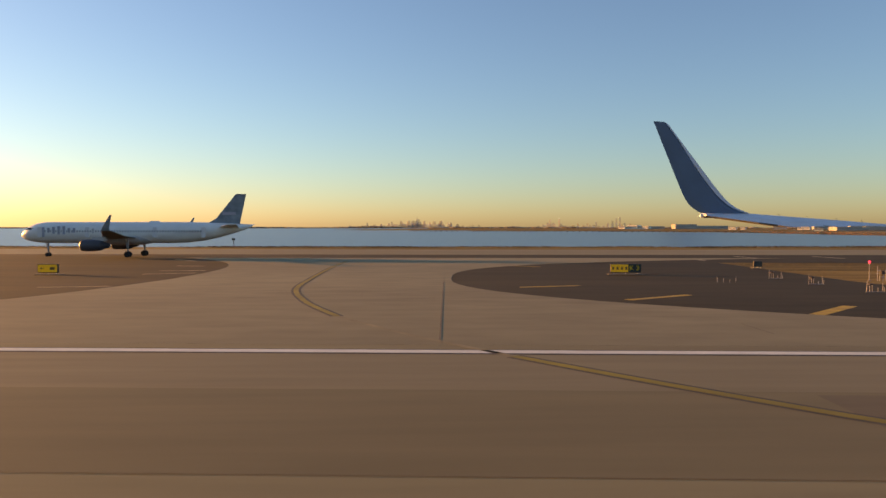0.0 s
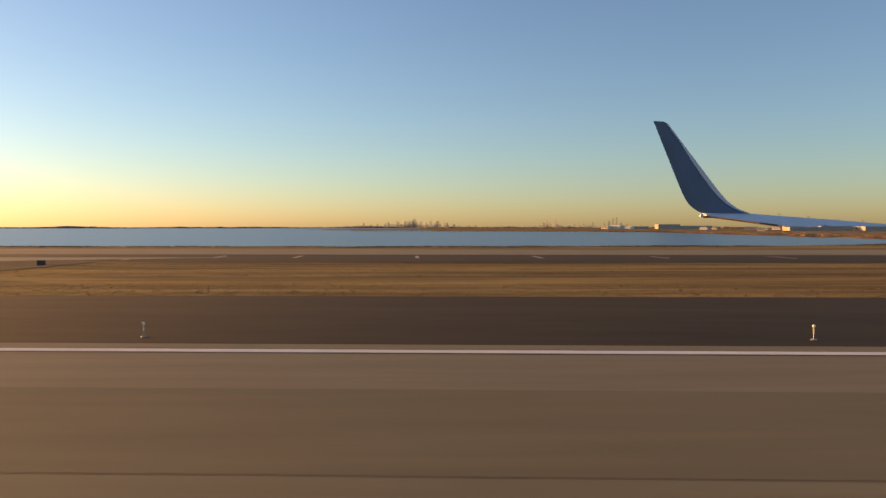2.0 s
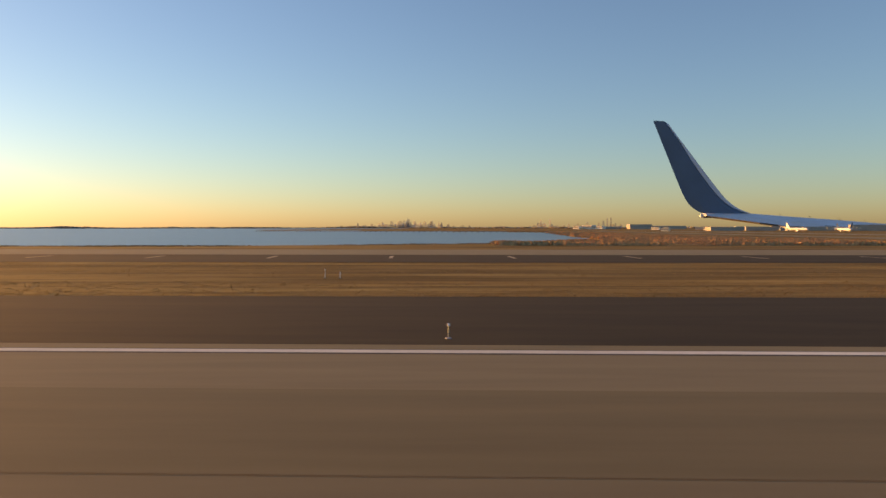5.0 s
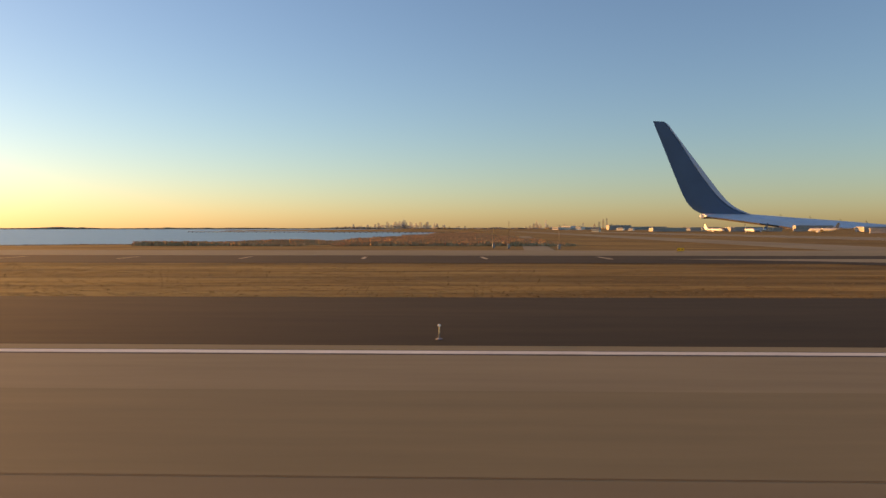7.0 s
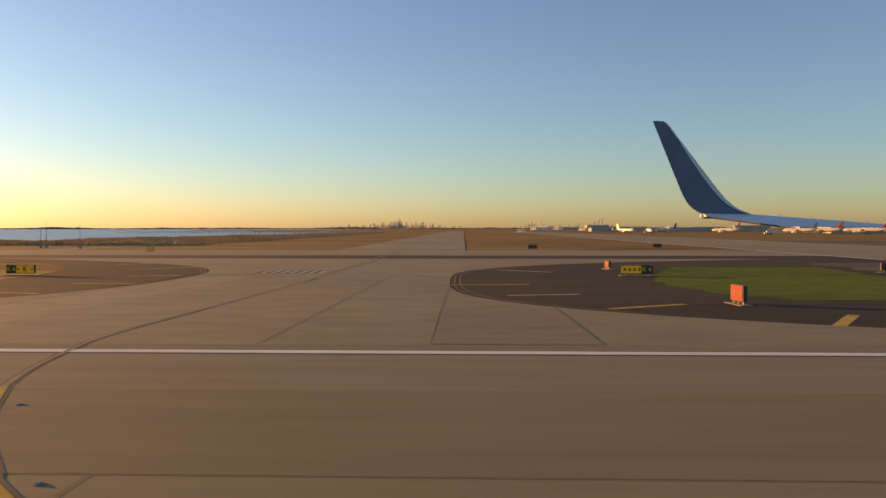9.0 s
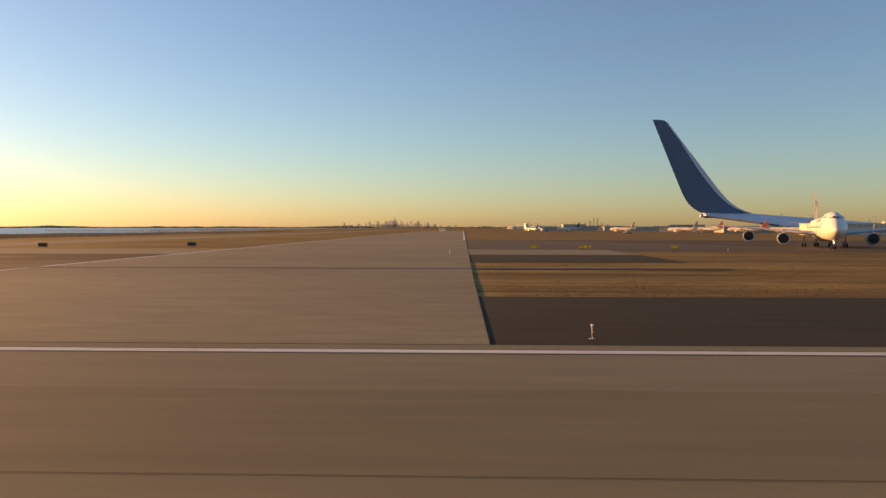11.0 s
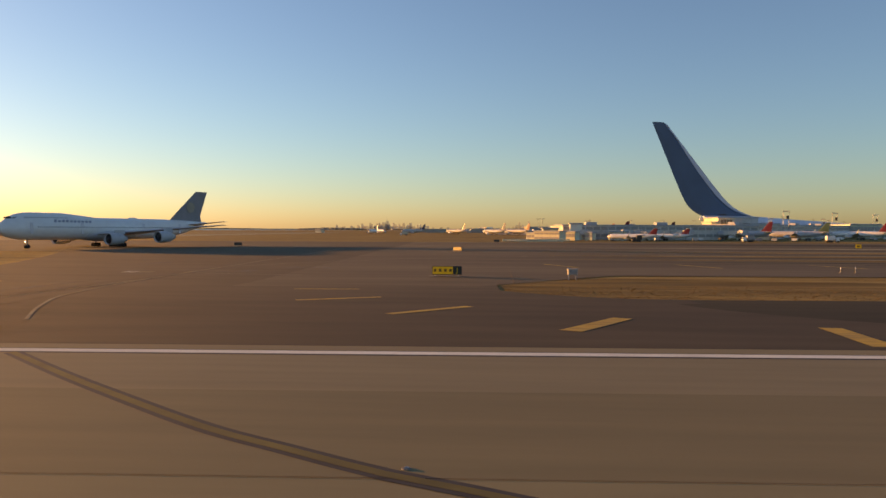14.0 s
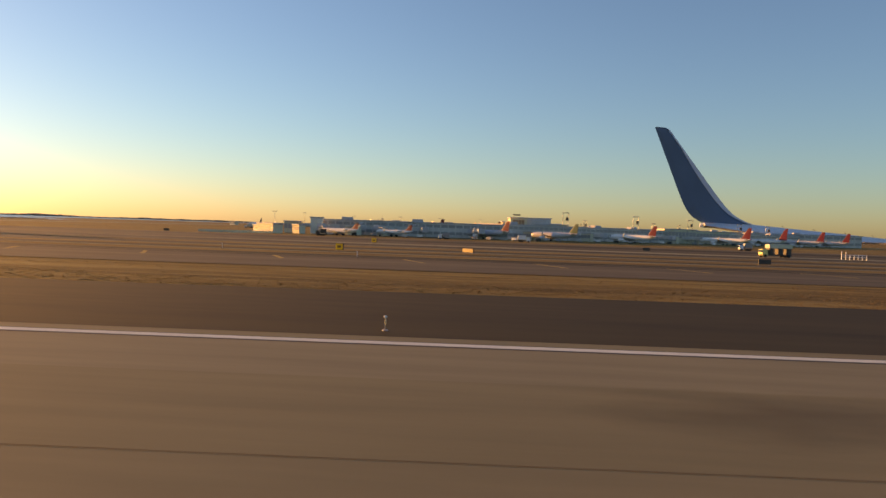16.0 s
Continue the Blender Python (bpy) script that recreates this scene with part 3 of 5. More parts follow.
tagged(patch("service_road", 181, 560, lambda d: 351 + 0.075 * (d - 181), lambda d: 359 + 0.075 * (d - 181), TAXI, 0.0, step=10), "narrow pale concrete service road", "road", kind="structure")

# ---- small airfield things ----
WHITE_PAINT = material("white_enamel", (0.78, 0.77, 0.75), 0.35, vary=0.05, grain=2.0, large=0.4, local=True)
YELLOW = material("sign_yellow", (0.75, 0.44, 0.02), 0.45, vary=0.06, grain=3.0, large=0.5, local=True)
BLACK = material("sign_black", (0.02, 0.02, 0.02), 0.45, vary=0.1, grain=3.0, large=0.5, local=True)
RED = material("sign_red", (0.24, 0.013, 0.010), 0.45, vary=0.06, grain=3.0, large=0.5, local=True)
GREY = material("grey_metal", (0.30, 0.30, 0.31), 0.5, metal=0.6, vary=0.12, grain=3.0, large=0.5, local=True)
DARK = material("dark_metal", (0.062, 0.050, 0.040), 0.6, vary=0.15, grain=3.0, large=0.5, local=True)
RUBBER = material("tyre_rubber", (0.02, 0.02, 0.021), 0.85, vary=0.2, grain=4.0, large=0.5, local=True)
CAP = material("lamp_glass", (0.85, 0.84, 0.80), 0.15, vary=0.03, grain=3.0, large=0.5, local=True)
PALE_POST = material("pale_grey_enamel", (0.42, 0.38, 0.34), 0.8, vary=0.12, grain=3.0, large=0.4, local=True)
PAD = material("concrete_pad", (0.20, 0.17, 0.135), 0.9, vary=0.15, grain=3.0, large=0.4, local=True)


def thing(name, m, label, category, group=""):
    ob = tagged(new(name), label, category, group)
    ob.matrix_world = m
    return ob


POST = material("pale_yellow_enamel", (0.72, 0.60, 0.34), 0.5, vary=0.08, grain=2.0, large=0.4, local=True)


def edge_light(m):
    root = thing("runway_edge_light", m, "short pale post with a flat white glass runway edge lamp", "runway light", "runway edge lights")
    bm = bmesh.new()
    tube(bm, (0, 0, 0), (0, 0, 0.035), 0.15, 0.13, 14)
    part("base", bm, GREY, root)
    bm = bmesh.new()
    tube(bm, (0, 0, 0.035), (0, 0, 0.30), 0.022, 0.020, 8)
    part("stem", bm, GREY, root)
    bm = bmesh.new()
    tube(bm, (0, 0, 0.28), (0, 0, 0.58), 0.028, 0.030, 10)
    part("post", bm, POST, root)
    bm = bmesh.new()
    rings(bm, [[(r * math.cos(i * math.pi / 6), r * math.sin(i * math.pi / 6), z) for i in range(12)] for r, z in ((0.045, 0.575), (0.072, 0.60), (0.074, 0.64), (0.055, 0.675), (0.02, 0.69))])
    part("lamp_cap", bm, CAP, root, "white frosted glass cap")
    return root


first = None
for i in range(-8, 46):
    u = -0.9 + 30.48 * i
    if -75 < u < -25 or 415 < u < 485 or 541 < u < 604 or 757 < u < 835:
        continue
    m = at(u, 32.2, level(u, 32.2))
    if first is None:
        first = edge_light(m)
    else:
        copy_thing(first, pose(*m.translation, 0, 0, math.degrees(m.to_euler().z)))


def inset_light(m):
    root = thing("inset_light", m, "round steel pavement lamp set flush in the concrete", "runway light", "inset lights")
    bm = bmesh.new()
    tube(bm, (0, 0, -0.05), (0, 0, 0.016), 0.12, 0.10, 16)
    part("rim", bm, PAD, root)
    bm = bmesh.new()
    box(bm, (0, 0, 0.028), (0.10, 0.08, 0.025), 0.7)
    part("lens", bm, GREY, root)
    return root


for u, d in ((122, 13.3), (-39.4, 13.6), (821.4, 14.7), (457.1, 13.55), (452.8, 19.7), (353, 12.8), (439, 12.6)):
    inset_light(at(u, d, 0.01))


def letters(text, size, mat, parent, x, z, y=-0.02):
    """Raised flat letters of the built-in font that face -y, with their middle at x, z."""
    cu = bpy.data.curves.new("text", "FONT")
    cu.body, cu.size, cu.align_x, cu.align_y, cu.extrude, cu.offset = text, size, "CENTER", "CENTER", 0.01, 0.02
    tmp = bpy.data.objects.new("text", cu)
    scene.collection.objects.link(tmp)
    me = bpy.data.meshes.new_from_object(tmp.evaluated_get(bpy.context.evaluated_depsgraph_get()))
    bpy.data.objects.remove(tmp)
    me.transform(Matrix.Translation((x, y, z)) @ Matrix.Rotation(math.pi / 2, 4, "X"))
    me.materials.append(mat)
    ob = new("lettering", me)
    ob.parent = parent
    return ob


def arrow(parent, x, z, way, mat, size=0.42):
    bm = bmesh.new()
    box(bm, (x, -0.02, z), (size * 0.8, 0.02, size * 0.18))
    c = [bm.verts.new((x + way * size * 0.75, yy, z)) for yy in (-0.03, -0.01)]
    a = [bm.verts.new((x + way * size * 0.25, yy, z + size * 0.34)) for yy in (-0.03, -0.01)]
    b = [bm.verts.new((x + way * size * 0.25, yy, z - size * 0.34)) for yy in (-0.03, -0.01)]
    for f in ((c[0], a[0], b[0]), (c[1], b[1], a[1]), (c[0], c[1], a[1], a[0]), (a[0], a[1], b[1], b[0]), (b[0], b[1], c[1], c[0])):
        bm.faces.new(f)
    bmesh.ops.recalc_face_normals(bm, faces=bm.faces[:])
    part("arrow", bm, mat, parent)


def taxi_sign(m, panels, label, high=0.95):
    """A row of lit-type sign boxes on legs. panels: (width, face material, text or arrow or bars, ink)."""
    root = thing("taxiway_sign", m, label, "sign", "taxiway signs")
    total = sum(p[0] for p in panels)
    x = -total / 2
    bm = bmesh.new()
    box(bm, (0, 0.17, 0.28 + high / 2), (total + 0.12, 0.30, high + 0.10), bevel=0.03)
    part("cabinet", bm, DARK, root)
    for lx in (-total * 0.4, 0, total * 0.4):
        bm = bmesh.new()
        tube(bm, (lx, 0.17, 0), (lx, 0.17, 0.3), 0.05, 0.05, 8)
        part("leg", bm, GREY, root)
    bm = bmesh.new()
    box(bm, (0, 0.17, 0.02), (total + 0.7, 0.9, 0.06))
    part("pad", bm, PAD, root)
    for w, face, what, ink in panels:
        bm = bmesh.new()
        box(bm, (x + w / 2, 0.005, 0.28 + high / 2), (w - 0.04, 0.03, high - 0.04))
        part("panel", bm, face, root)
        zc = 0.28 + high / 2
        for j, c in enumerate(what):
            cx = x + w * (j + 0.5) / len(what)
            if c == "<":
                arrow(root, cx, zc, -1, ink, high * 0.45)
            elif c == ">":
                arrow(root, cx, zc, 1, ink, high * 0.45)
            elif c == "-":
                bm = bmesh.new()
                box(bm, (cx, -0.02, zc), (w / len(what) * 0.5, 0.02, high * 0.36))
                part("bar", bm, ink, root)
            else:
                letters(c, high * 0.8, ink, root, cx, zc)
        x += w
    return root


g = level(0, 90)
SIGN_PINK = material("sign_faded_white", (0.24, 0.08, 0.065), 0.5, vary=0.05, grain=3.0, large=0.5, local=True)
SIGN_INK = material("sign_brown_ink", (0.16, 0.09, 0.015), 0.5, vary=0.1, grain=3.0, large=0.5, local=True)
SIGN_LIT = material("lit_sign_yellow", (0.75, 0.44, 0.02), 0.45, vary=0.06, grain=3.0, large=0.5, local=True)
glow = SIGN_LIT.node_tree.nodes["Principled BSDF"].inputs
glow["Emission Color"].default_value, glow["Emission Strength"].default_value = (1.0, 0.52, 0.04, 1), 0.04
taxi_sign(at(-38.4, 86.8, g), [(2.1, SIGN_LIT, "----", SIGN_INK), (1.5, BLACK, "K3", YELLOW)], "yellow and black taxiway sign on short legs in asphalt")
taxi_sign(at(-108.5, 84.3, g), [(2.4, SIGN_LIT, "<-", SIGN_INK)], "low yellow taxiway sign on the asphalt island")
taxi_sign(at(411.6, 84.5, g), [(1.2, BLACK, "K4", YELLOW), (2.2, SIGN_LIT, "<K>", BLACK)], "black and yellow taxiway sign beside the crossing")
taxi_sign(at(486.4, 86.0, g), [(2.3, SIGN_LIT, "----", SIGN_INK), (1.3, BLACK, "K4", YELLOW)], "yellow and black taxiway sign at the green verge")
taxi_sign(at(755.6, 88.0, g), [(1.3, SIGN_LIT, "<S", BLACK), (0.9, BLACK, "J", YELLOW), (1.3, SIGN_LIT, "B>", BLACK)], "yellow and black taxiway sign on the dry grass edge")
taxi_sign(at(820.6, 86.0, g), [(2.5, SIGN_LIT, "----", SIGN_INK), (1.0, BLACK, "J", YELLOW)], "long yellow and black taxiway sign on asphalt")
for u, d, w in ((388, 173, 1.6), (622, 192, 2.2), (635, 188, 3.0), (659, 190, 1.8)):
    taxi_sign(at(u, d, g), [(w, SIGN_LIT, "--", SIGN_INK)], "small yellow taxiway sign far across the field", 0.8)
DARK_YELLOW = material("dark_sign_yellow", (0.20, 0.125, 0.02), 0.5, vary=0.1, grain=3.0, large=0.5, local=True)
for u, d, w in ((821, 188, 3.4), (979, 160, 3.6)):
    taxi_sign(at(u, d, g, -50), [(w, DARK_YELLOW, "--", SIGN_INK)], "small dark yellow taxiway sign angled away far across the field", 0.8)
for u, d, w in ((949, 230, 1.7), (952, 148, 1.7)):
    taxi_sign(at(u, d, g, -20), [(w, SIGN_LIT, "-", SIGN_INK)], "small square yellow taxiway sign on the grass", 1.3)
for u, d in ((838, 330), (1041, 150), (1041, 246), (484.5, 196), (522, 209), (748, 233)):
    taxi_sign(at(u, d, g, 180), [(2.4, SIGN_LIT, "--", SIGN_INK)], "taxiway sign seen from its dark back")
taxi_sign(at(521, 93.8, g, 180), [(2.5, SIGN_LIT, "---", SIGN_INK)], "wide sign seen from its dark back", 0.95)
taxi_sign(at(484.5, 50, level(0, 50), -84), [(1.7, RED, "----", SIGN_PINK)], "red holding sign with white marks", 1.05)
taxi_sign(at(485.5, 100, g, -80), [(1.5, RED, "----", SIGN_PINK)], "red holding sign with white marks", 0.85)


def exit_sign(m, text, long=1.15, high=0.85, legs=(-0.4, 0.4)):
    root = thing("exit_sign", m, "yellow exit sign that faces along the runway on a concrete pad", "sign", "exit signs")
    bm = bmesh.new()
    box(bm, (0, 0, 1.125 - high / 2), (0.22, long, high), bevel=0.04)
    part("cabinet", bm, DARK, root)
    bm = bmesh.new()
    box(bm, (-0.12, 0, 1.125 - high / 2), (0.03, long + 0.02, high - 0.08))
    part("panel", bm, DARK if text is None else SIGN_LIT, root)
    bm = bmesh.new()
    box(bm, (-0.145, 0.36, 0.70), (0.02, 0.26, 0.06))
    part("arrow", bm, BLACK, root)
    if text:
        ob = letters(text, 0.62, BLACK, root, 0, 0)
        ob.data.transform(Matrix.Translation((-0.15, -0.16, 0.70)) @ Matrix.Rotation(-math.pi / 2, 4, "Z"))
    for y in legs:
        bm = bmesh.new()
        tube(bm, (0, y, 0), (0, y, 1.15 - high), 0.05, 0.05, 8)
        part("leg", bm, PALE_POST, root)
    bm = bmesh.new()
    box(bm, (0, 0, 0.01), (0.6, long + 0.4, 0.04))
    part("pad", bm, PAD, root)


for u, turn, text in ((390, 9, "K4"), (728, 0, ""), (863.5, 180, "")):
    exit_sign(at(u, 48.6, level(u, 48.6), turn), text)
exit_sign(at(507.6, 49.6, level(0, 49.6), 180), None, 0.8, 0.62)
exit_sign(at(0.8, 49.0, level(0, 49.0), 180), "", 2.1, 0.62, (-0.85, -0.3, 0.3, 0.85))


def papi(m):
    root = thing("glide_path_light", m, "low glide path lamp box on thin pale legs", "runway light", "glide path lights")
    bm = bmesh.new()
    box(bm, (-0.46, 0, 0.66), (0.30, 0.4, 0.15), bevel=0.04)
    body = part("lamp_box", bm, BOX_BROWN, root)
    bm = bmesh.new()
    box(bm, (-0.46, -0.21, 0.66), (0.22, 0.03, 0.07))
    part("lens", bm, GLASS_DARK, body)
    for x, z in ((-0.72, 0.92), (-0.48, 0.52), (-0.26, 0.74), (0.22, 0.34), (0.60, 0.78), (0.74, 0.42)):
        bm = bmesh.new()
        tube(bm, (x, 0, 0), (x, 0, z), 0.022, 0.018, 8)
        tube(bm, (x, 0, z - 0.05), (x, 0, z), 0.035, 0.035, 8)
        part("leg", bm, PALE_POST, root)
    bm = bmesh.new()
    box(bm, (0, 0, 0.03), (1.6, 0.10, 0.035), bevel=0.01)
    part("rail", bm, GREY, root)


BOX_BROWN = material("rust_brown_enamel", (0.07, 0.042, 0.034), 0.6, vary=0.15, grain=3.0, large=0.5, local=True)
GLASS_DARK = material("dark_lens_glass", (0.02, 0.02, 0.022), 0.1, vary=0.05, grain=3.0, large=0.5, local=True)
for d in (52.0, 60.9, 71.0, 80.1):
    papi(at(-23.3, d, level(0, d)))

root = thing("equipment_rack", at(-12.5, 76.5, g), "row of thin pale posts with control boxes in dry grass", "equipment")
for i, z in enumerate((1.62, 1.2, 0.95, 1.2, 0.95, 1.25, 1.0, 1.5, 0.95, 1.2, 1.0, 1.62)):
    bm = bmesh.new()
    tube(bm, (-1.68 + i * 0.305, 0.1 * (i % 2), 0), (-1.68 + i * 0.305, 0.1 * (i % 2), z), 0.030, 0.026, 8)
    part("post", bm, PALE_POST, root)
for x, z, w in ((0.0, 1.12, 3.4), (-0.9, 0.80, 1.7), (-0.1, 0.45, 2.6)):
    bm = bmesh.new()
    box(bm, (x, 0.05, z), (w, 0.05, 0.05))
    part("crossbar", bm, GREY, root)
for x, w, z, h, mat in ((0.45, 0.42, 1.08, 0.62, WHITE_PAINT), (0.98, 0.5, 1.02, 0.5, GREY), (-1.2, 0.4, 0.95, 0.4, BOX_BROWN)):
    bm = bmesh.new()
    box(bm, (x, -0.15, z), (w, 0.22, h), bevel=0.03)
    part("control_box", bm, mat, root)

RED_GLOW = material("red_lamp_glass", (0.6, 0.02, 0.02), 0.3, vary=0.03, grain=3.0, large=0.5, local=True)
glow = RED_GLOW.node_tree.nodes["Principled BSDF"].inputs
glow["Emission Color"].default_value, glow["Emission Strength"].default_value = (1.0, 0.03, 0.09, 1), 1.6
root = thing("obstruction_light", at(-14.75, 77, g), "lit red obstruction lamp on a thin pale post", "warning light")
bm = bmesh.new()
tube(bm, (0, 0, 0), (0, 0, 1.85), 0.032, 0.028, 8)
part("post", bm, PALE_POST, root)
bm = bmesh.new()
tube(bm, (0, 0, 1.83), (0, 0, 1.90), 0.09, 0.11, 12)
part("bracket", bm, GREY, root)
bm = bmesh.new()
rings(bm, [[(r * math.cos(i * math.pi / 6), r * math.sin(i * math.pi / 6), z) for i in range(12)] for r, z in ((0.08, 1.90), (0.10, 1.96), (0.10, 2.06), (0.07, 2.12), (0.02, 2.15))])
part("lamp", bm, RED_GLOW, root, "lit red glass lamp")
bm = bmesh.new()
tube(bm, (0, 0, -0.02), (0, 0, 0.06), 0.22, 0.2, 10)
part("base", bm, PAD, root)
taxi_sign(at(-16.8, 101, g, 180), [(1.05, SIGN_LIT, "--", SIGN_INK)], "small brown-backed sign at the tip of the dry grass", 0.66)
for i in range(4):
    post = thing("marker_peg", at(-31.8 + 0.63 * i, 74.3, g), "thin short pale peg beside the taxiway", "post", "marker pegs")
    bm = bmesh.new()
    tube(bm, (0, 0, 0), (0, 0, (0.55, 0.42, 0.35, 0.6)[i]), 0.025, 0.02, 8)
    part("stem", bm, PALE_POST, post)
    bm = bmesh.new()
    tube(bm, (0, 0, -0.01), (0, 0, 0.03), 0.10, 0.08, 8)
    part("foot", bm, PAD, post)


def marker(m, high, mat, label="thin marker post with a lamp on top", name="marker_post"):
    root = thing(name, m, label, "post", "marker posts")
    bm = bmesh.new()
    tube(bm, (0, 0, 0), (0, 0, high), 0.05, 0.04, 8)
    part("post", bm, mat, root)
    bm = bmesh.new()
    box(bm, (0, 0, high + 0.08), (0.13, 0.13, 0.15), 0.8, 0.02)
    part("head", bm, CAP, root)
    bm = bmesh.new()
    tube(bm, (0, 0, 0), (0, 0, 0.08), 0.22, 0.2, 10)
    part("base", bm, PAD, root)


for u, d, h, mm in ((537.5, 36.3, 0.42, YELLOW), (874, 98, 0.6, GREY), (876, 98, 0.6, GREY),
                    (111, 79, 0.7, WHITE_PAINT), (197.6, 79.2, 0.9, WHITE_PAINT), (199.3, 79.2, 0.6, WHITE_PAINT), (540, 72, 0.6, WHITE_PAINT), (666, 171, 0.8, WHITE_PAINT), (600, 150, 1.0, WHITE_PAINT), (930, 140, 1.0, WHITE_PAINT), (960, 120, 0.9, WHITE_PAINT)):
    marker(at(u, d, level(u, d)), h, mm)


cabinet = thing("equipment_cabinet", at(835, 81, g), "small pale equipment box on four legs beside the grass", "cabinet")
bm = bmesh.new()
box(bm, (0, 0, 0.95), (1.05, 0.8, 0.6), bevel=0.03)
body = part("housing", bm, PALE_POST, cabinet)
bm = bmesh.new()
box(bm, (0, 0, 1.28), (1.2, 0.95, 0.06))
part("lid", bm, PALE_POST, cabinet)
bm = bmesh.new()
box(bm, (0.0, -0.41, 0.95), (0.8, 0.03, 0.45))
part("door", bm, GREY, body)
for x in (-0.42, 0.42):
    for y in (-0.3, 0.3):
        bm = bmesh.new()
        tube(bm, (x, y, 0), (x, y, 0.66), 0.04, 0.04, 6)
        part("leg", bm, GREY, cabinet)


def mast(m, high, label):
    root = thing("pole", m, label, "pole", "poles by the shore")
    bm = bmesh.new()
    tube(bm, (0, 0, 0), (0, 0, high), 0.09, 0.05, 10)
    part("shaft", bm, DARK, root)
    bm = bmesh.new()
    box(bm, (0, 0, 0.9), (0.7, 0.5, 1.3), bevel=0.05)
    part("cabinet", bm, GREY, root)
    bm = bmesh.new()
    box(bm, (0, 0, high), (0.8, 0.07, 0.08))
    part("crossarm", bm, GREY, root)


mast(at(348, 196, g), 7.5, "dark slim pole with a grey cabinet near the shore")
mast(at(344, 200, g), 6.0, "slim dark pole near the shore")
mast(at(361, 190, g), 6.5, "slim dark pole beside the service road")


def buoy(m):
    root = thing("channel_marker", m, "small dark channel marker standing in the water", "buoy", "channel markers")
    bm = bmesh.new()
    tube(bm, (0, 0, -1), (0, 0, 1.6), 0.18, 0.14, 8)
    part("stake", bm, DARK, root)
    bm = bmesh.new()
    box(bm, (0, 0, 1.9), (1.4, 0.3, 0.8), bevel=0.05)
    part("board", bm, DARK, root)


for u, d in ((-153, 290),):
    buoy(at(u, d, -1.55))


# ---- grass tussocks ----
STRAW = material("straw_tufts", (0.36, 0.215, 0.075), 0.9, vary=0.3, grain=3.0, large=0.3, warm=(0.26, 0.15, 0.055), spec=0.15)


def tussocks(name, label, count, u0, u1, d0, d1, tall, keep=None):
    """Clumps of dry blades on a verge, denser towards its near edge."""
    r = random.Random(len(name) + count)
    verts, faces = [], []
    for _ in range(count):
        u, d = r.uniform(u0, u1), d0 + (d1 - d0) * r.random() ** 1.5
        if keep and not keep(u, d):
            continue
        x, y, k, _ = bend(u, d)
        z = level(u, d) * S * k - 0.03
        for _ in range(5):
            a, h, w = r.uniform(0, 6.283), tall * S * r.uniform(0.4, 1.2), 0.025 * r.uniform(0.6, 1.4)
            ox, oy = r.uniform(-0.12, 0.12), r.uniform(-0.12, 0.12)
            n0 = len(verts)
            ca, sa = math.cos(a), math.sin(a)
            verts += [(x + ox - w * ca, y + oy - w * sa, z), (x + ox + w * ca, y + oy + w * sa, z), (x + ox + 0.10 * sa, y + oy - 0.10 * ca, z + h)]
            faces.append((n0, n0 + 1, n0 + 2))
    me = bpy.data.meshes.new(name)
    me.from_pydata(verts, [], faces)
    me.materials.append(STRAW)
    return tagged(new(name, me), label, "grass", kind="stuff")


tussocks("grass_tufts", "dry straw-coloured grass tufts on the verge", 22000, -16, 412, 55.4, 116, 0.06, lambda u, d: u < 392 or d < 0)
tussocks("verge_tufts", "dry straw-coloured grass tufts beyond the crossing runway", 13000, 606, 752, 55.4, 165, 0.06, lambda u, d: u < 757 - (max(d - 84, 0) / 70) ** 1.3 * 25 - (max(84 - d, 0) / 27) ** 4 * 45 - 2)
tussocks("strip_tufts", "dry straw-coloured grass tufts on the strip by the taxiway", 24000, 826, 1380, 55.4, 86, 0.06, lambda u, d: u > 842 or 55.6 + 13.0 * min(1.0, max(0, 840 - u) / 17) ** 2.2 < d < 89 - 20.4 * ((842 - u) / 19) ** 1.2)

REED = material("brown_reeds", (0.62, 0.36, 0.19), 0.95, vary=0.3, grain=1.2, large=0.08, warm=(0.46, 0.28, 0.15), spec=0.1)

SEDGE = material("dark_brown_sedge", (0.22, 0.125, 0.06), 0.95, vary=0.3, grain=1.2, large=0.08, warm=(0.15, 0.09, 0.045), spec=0.1)


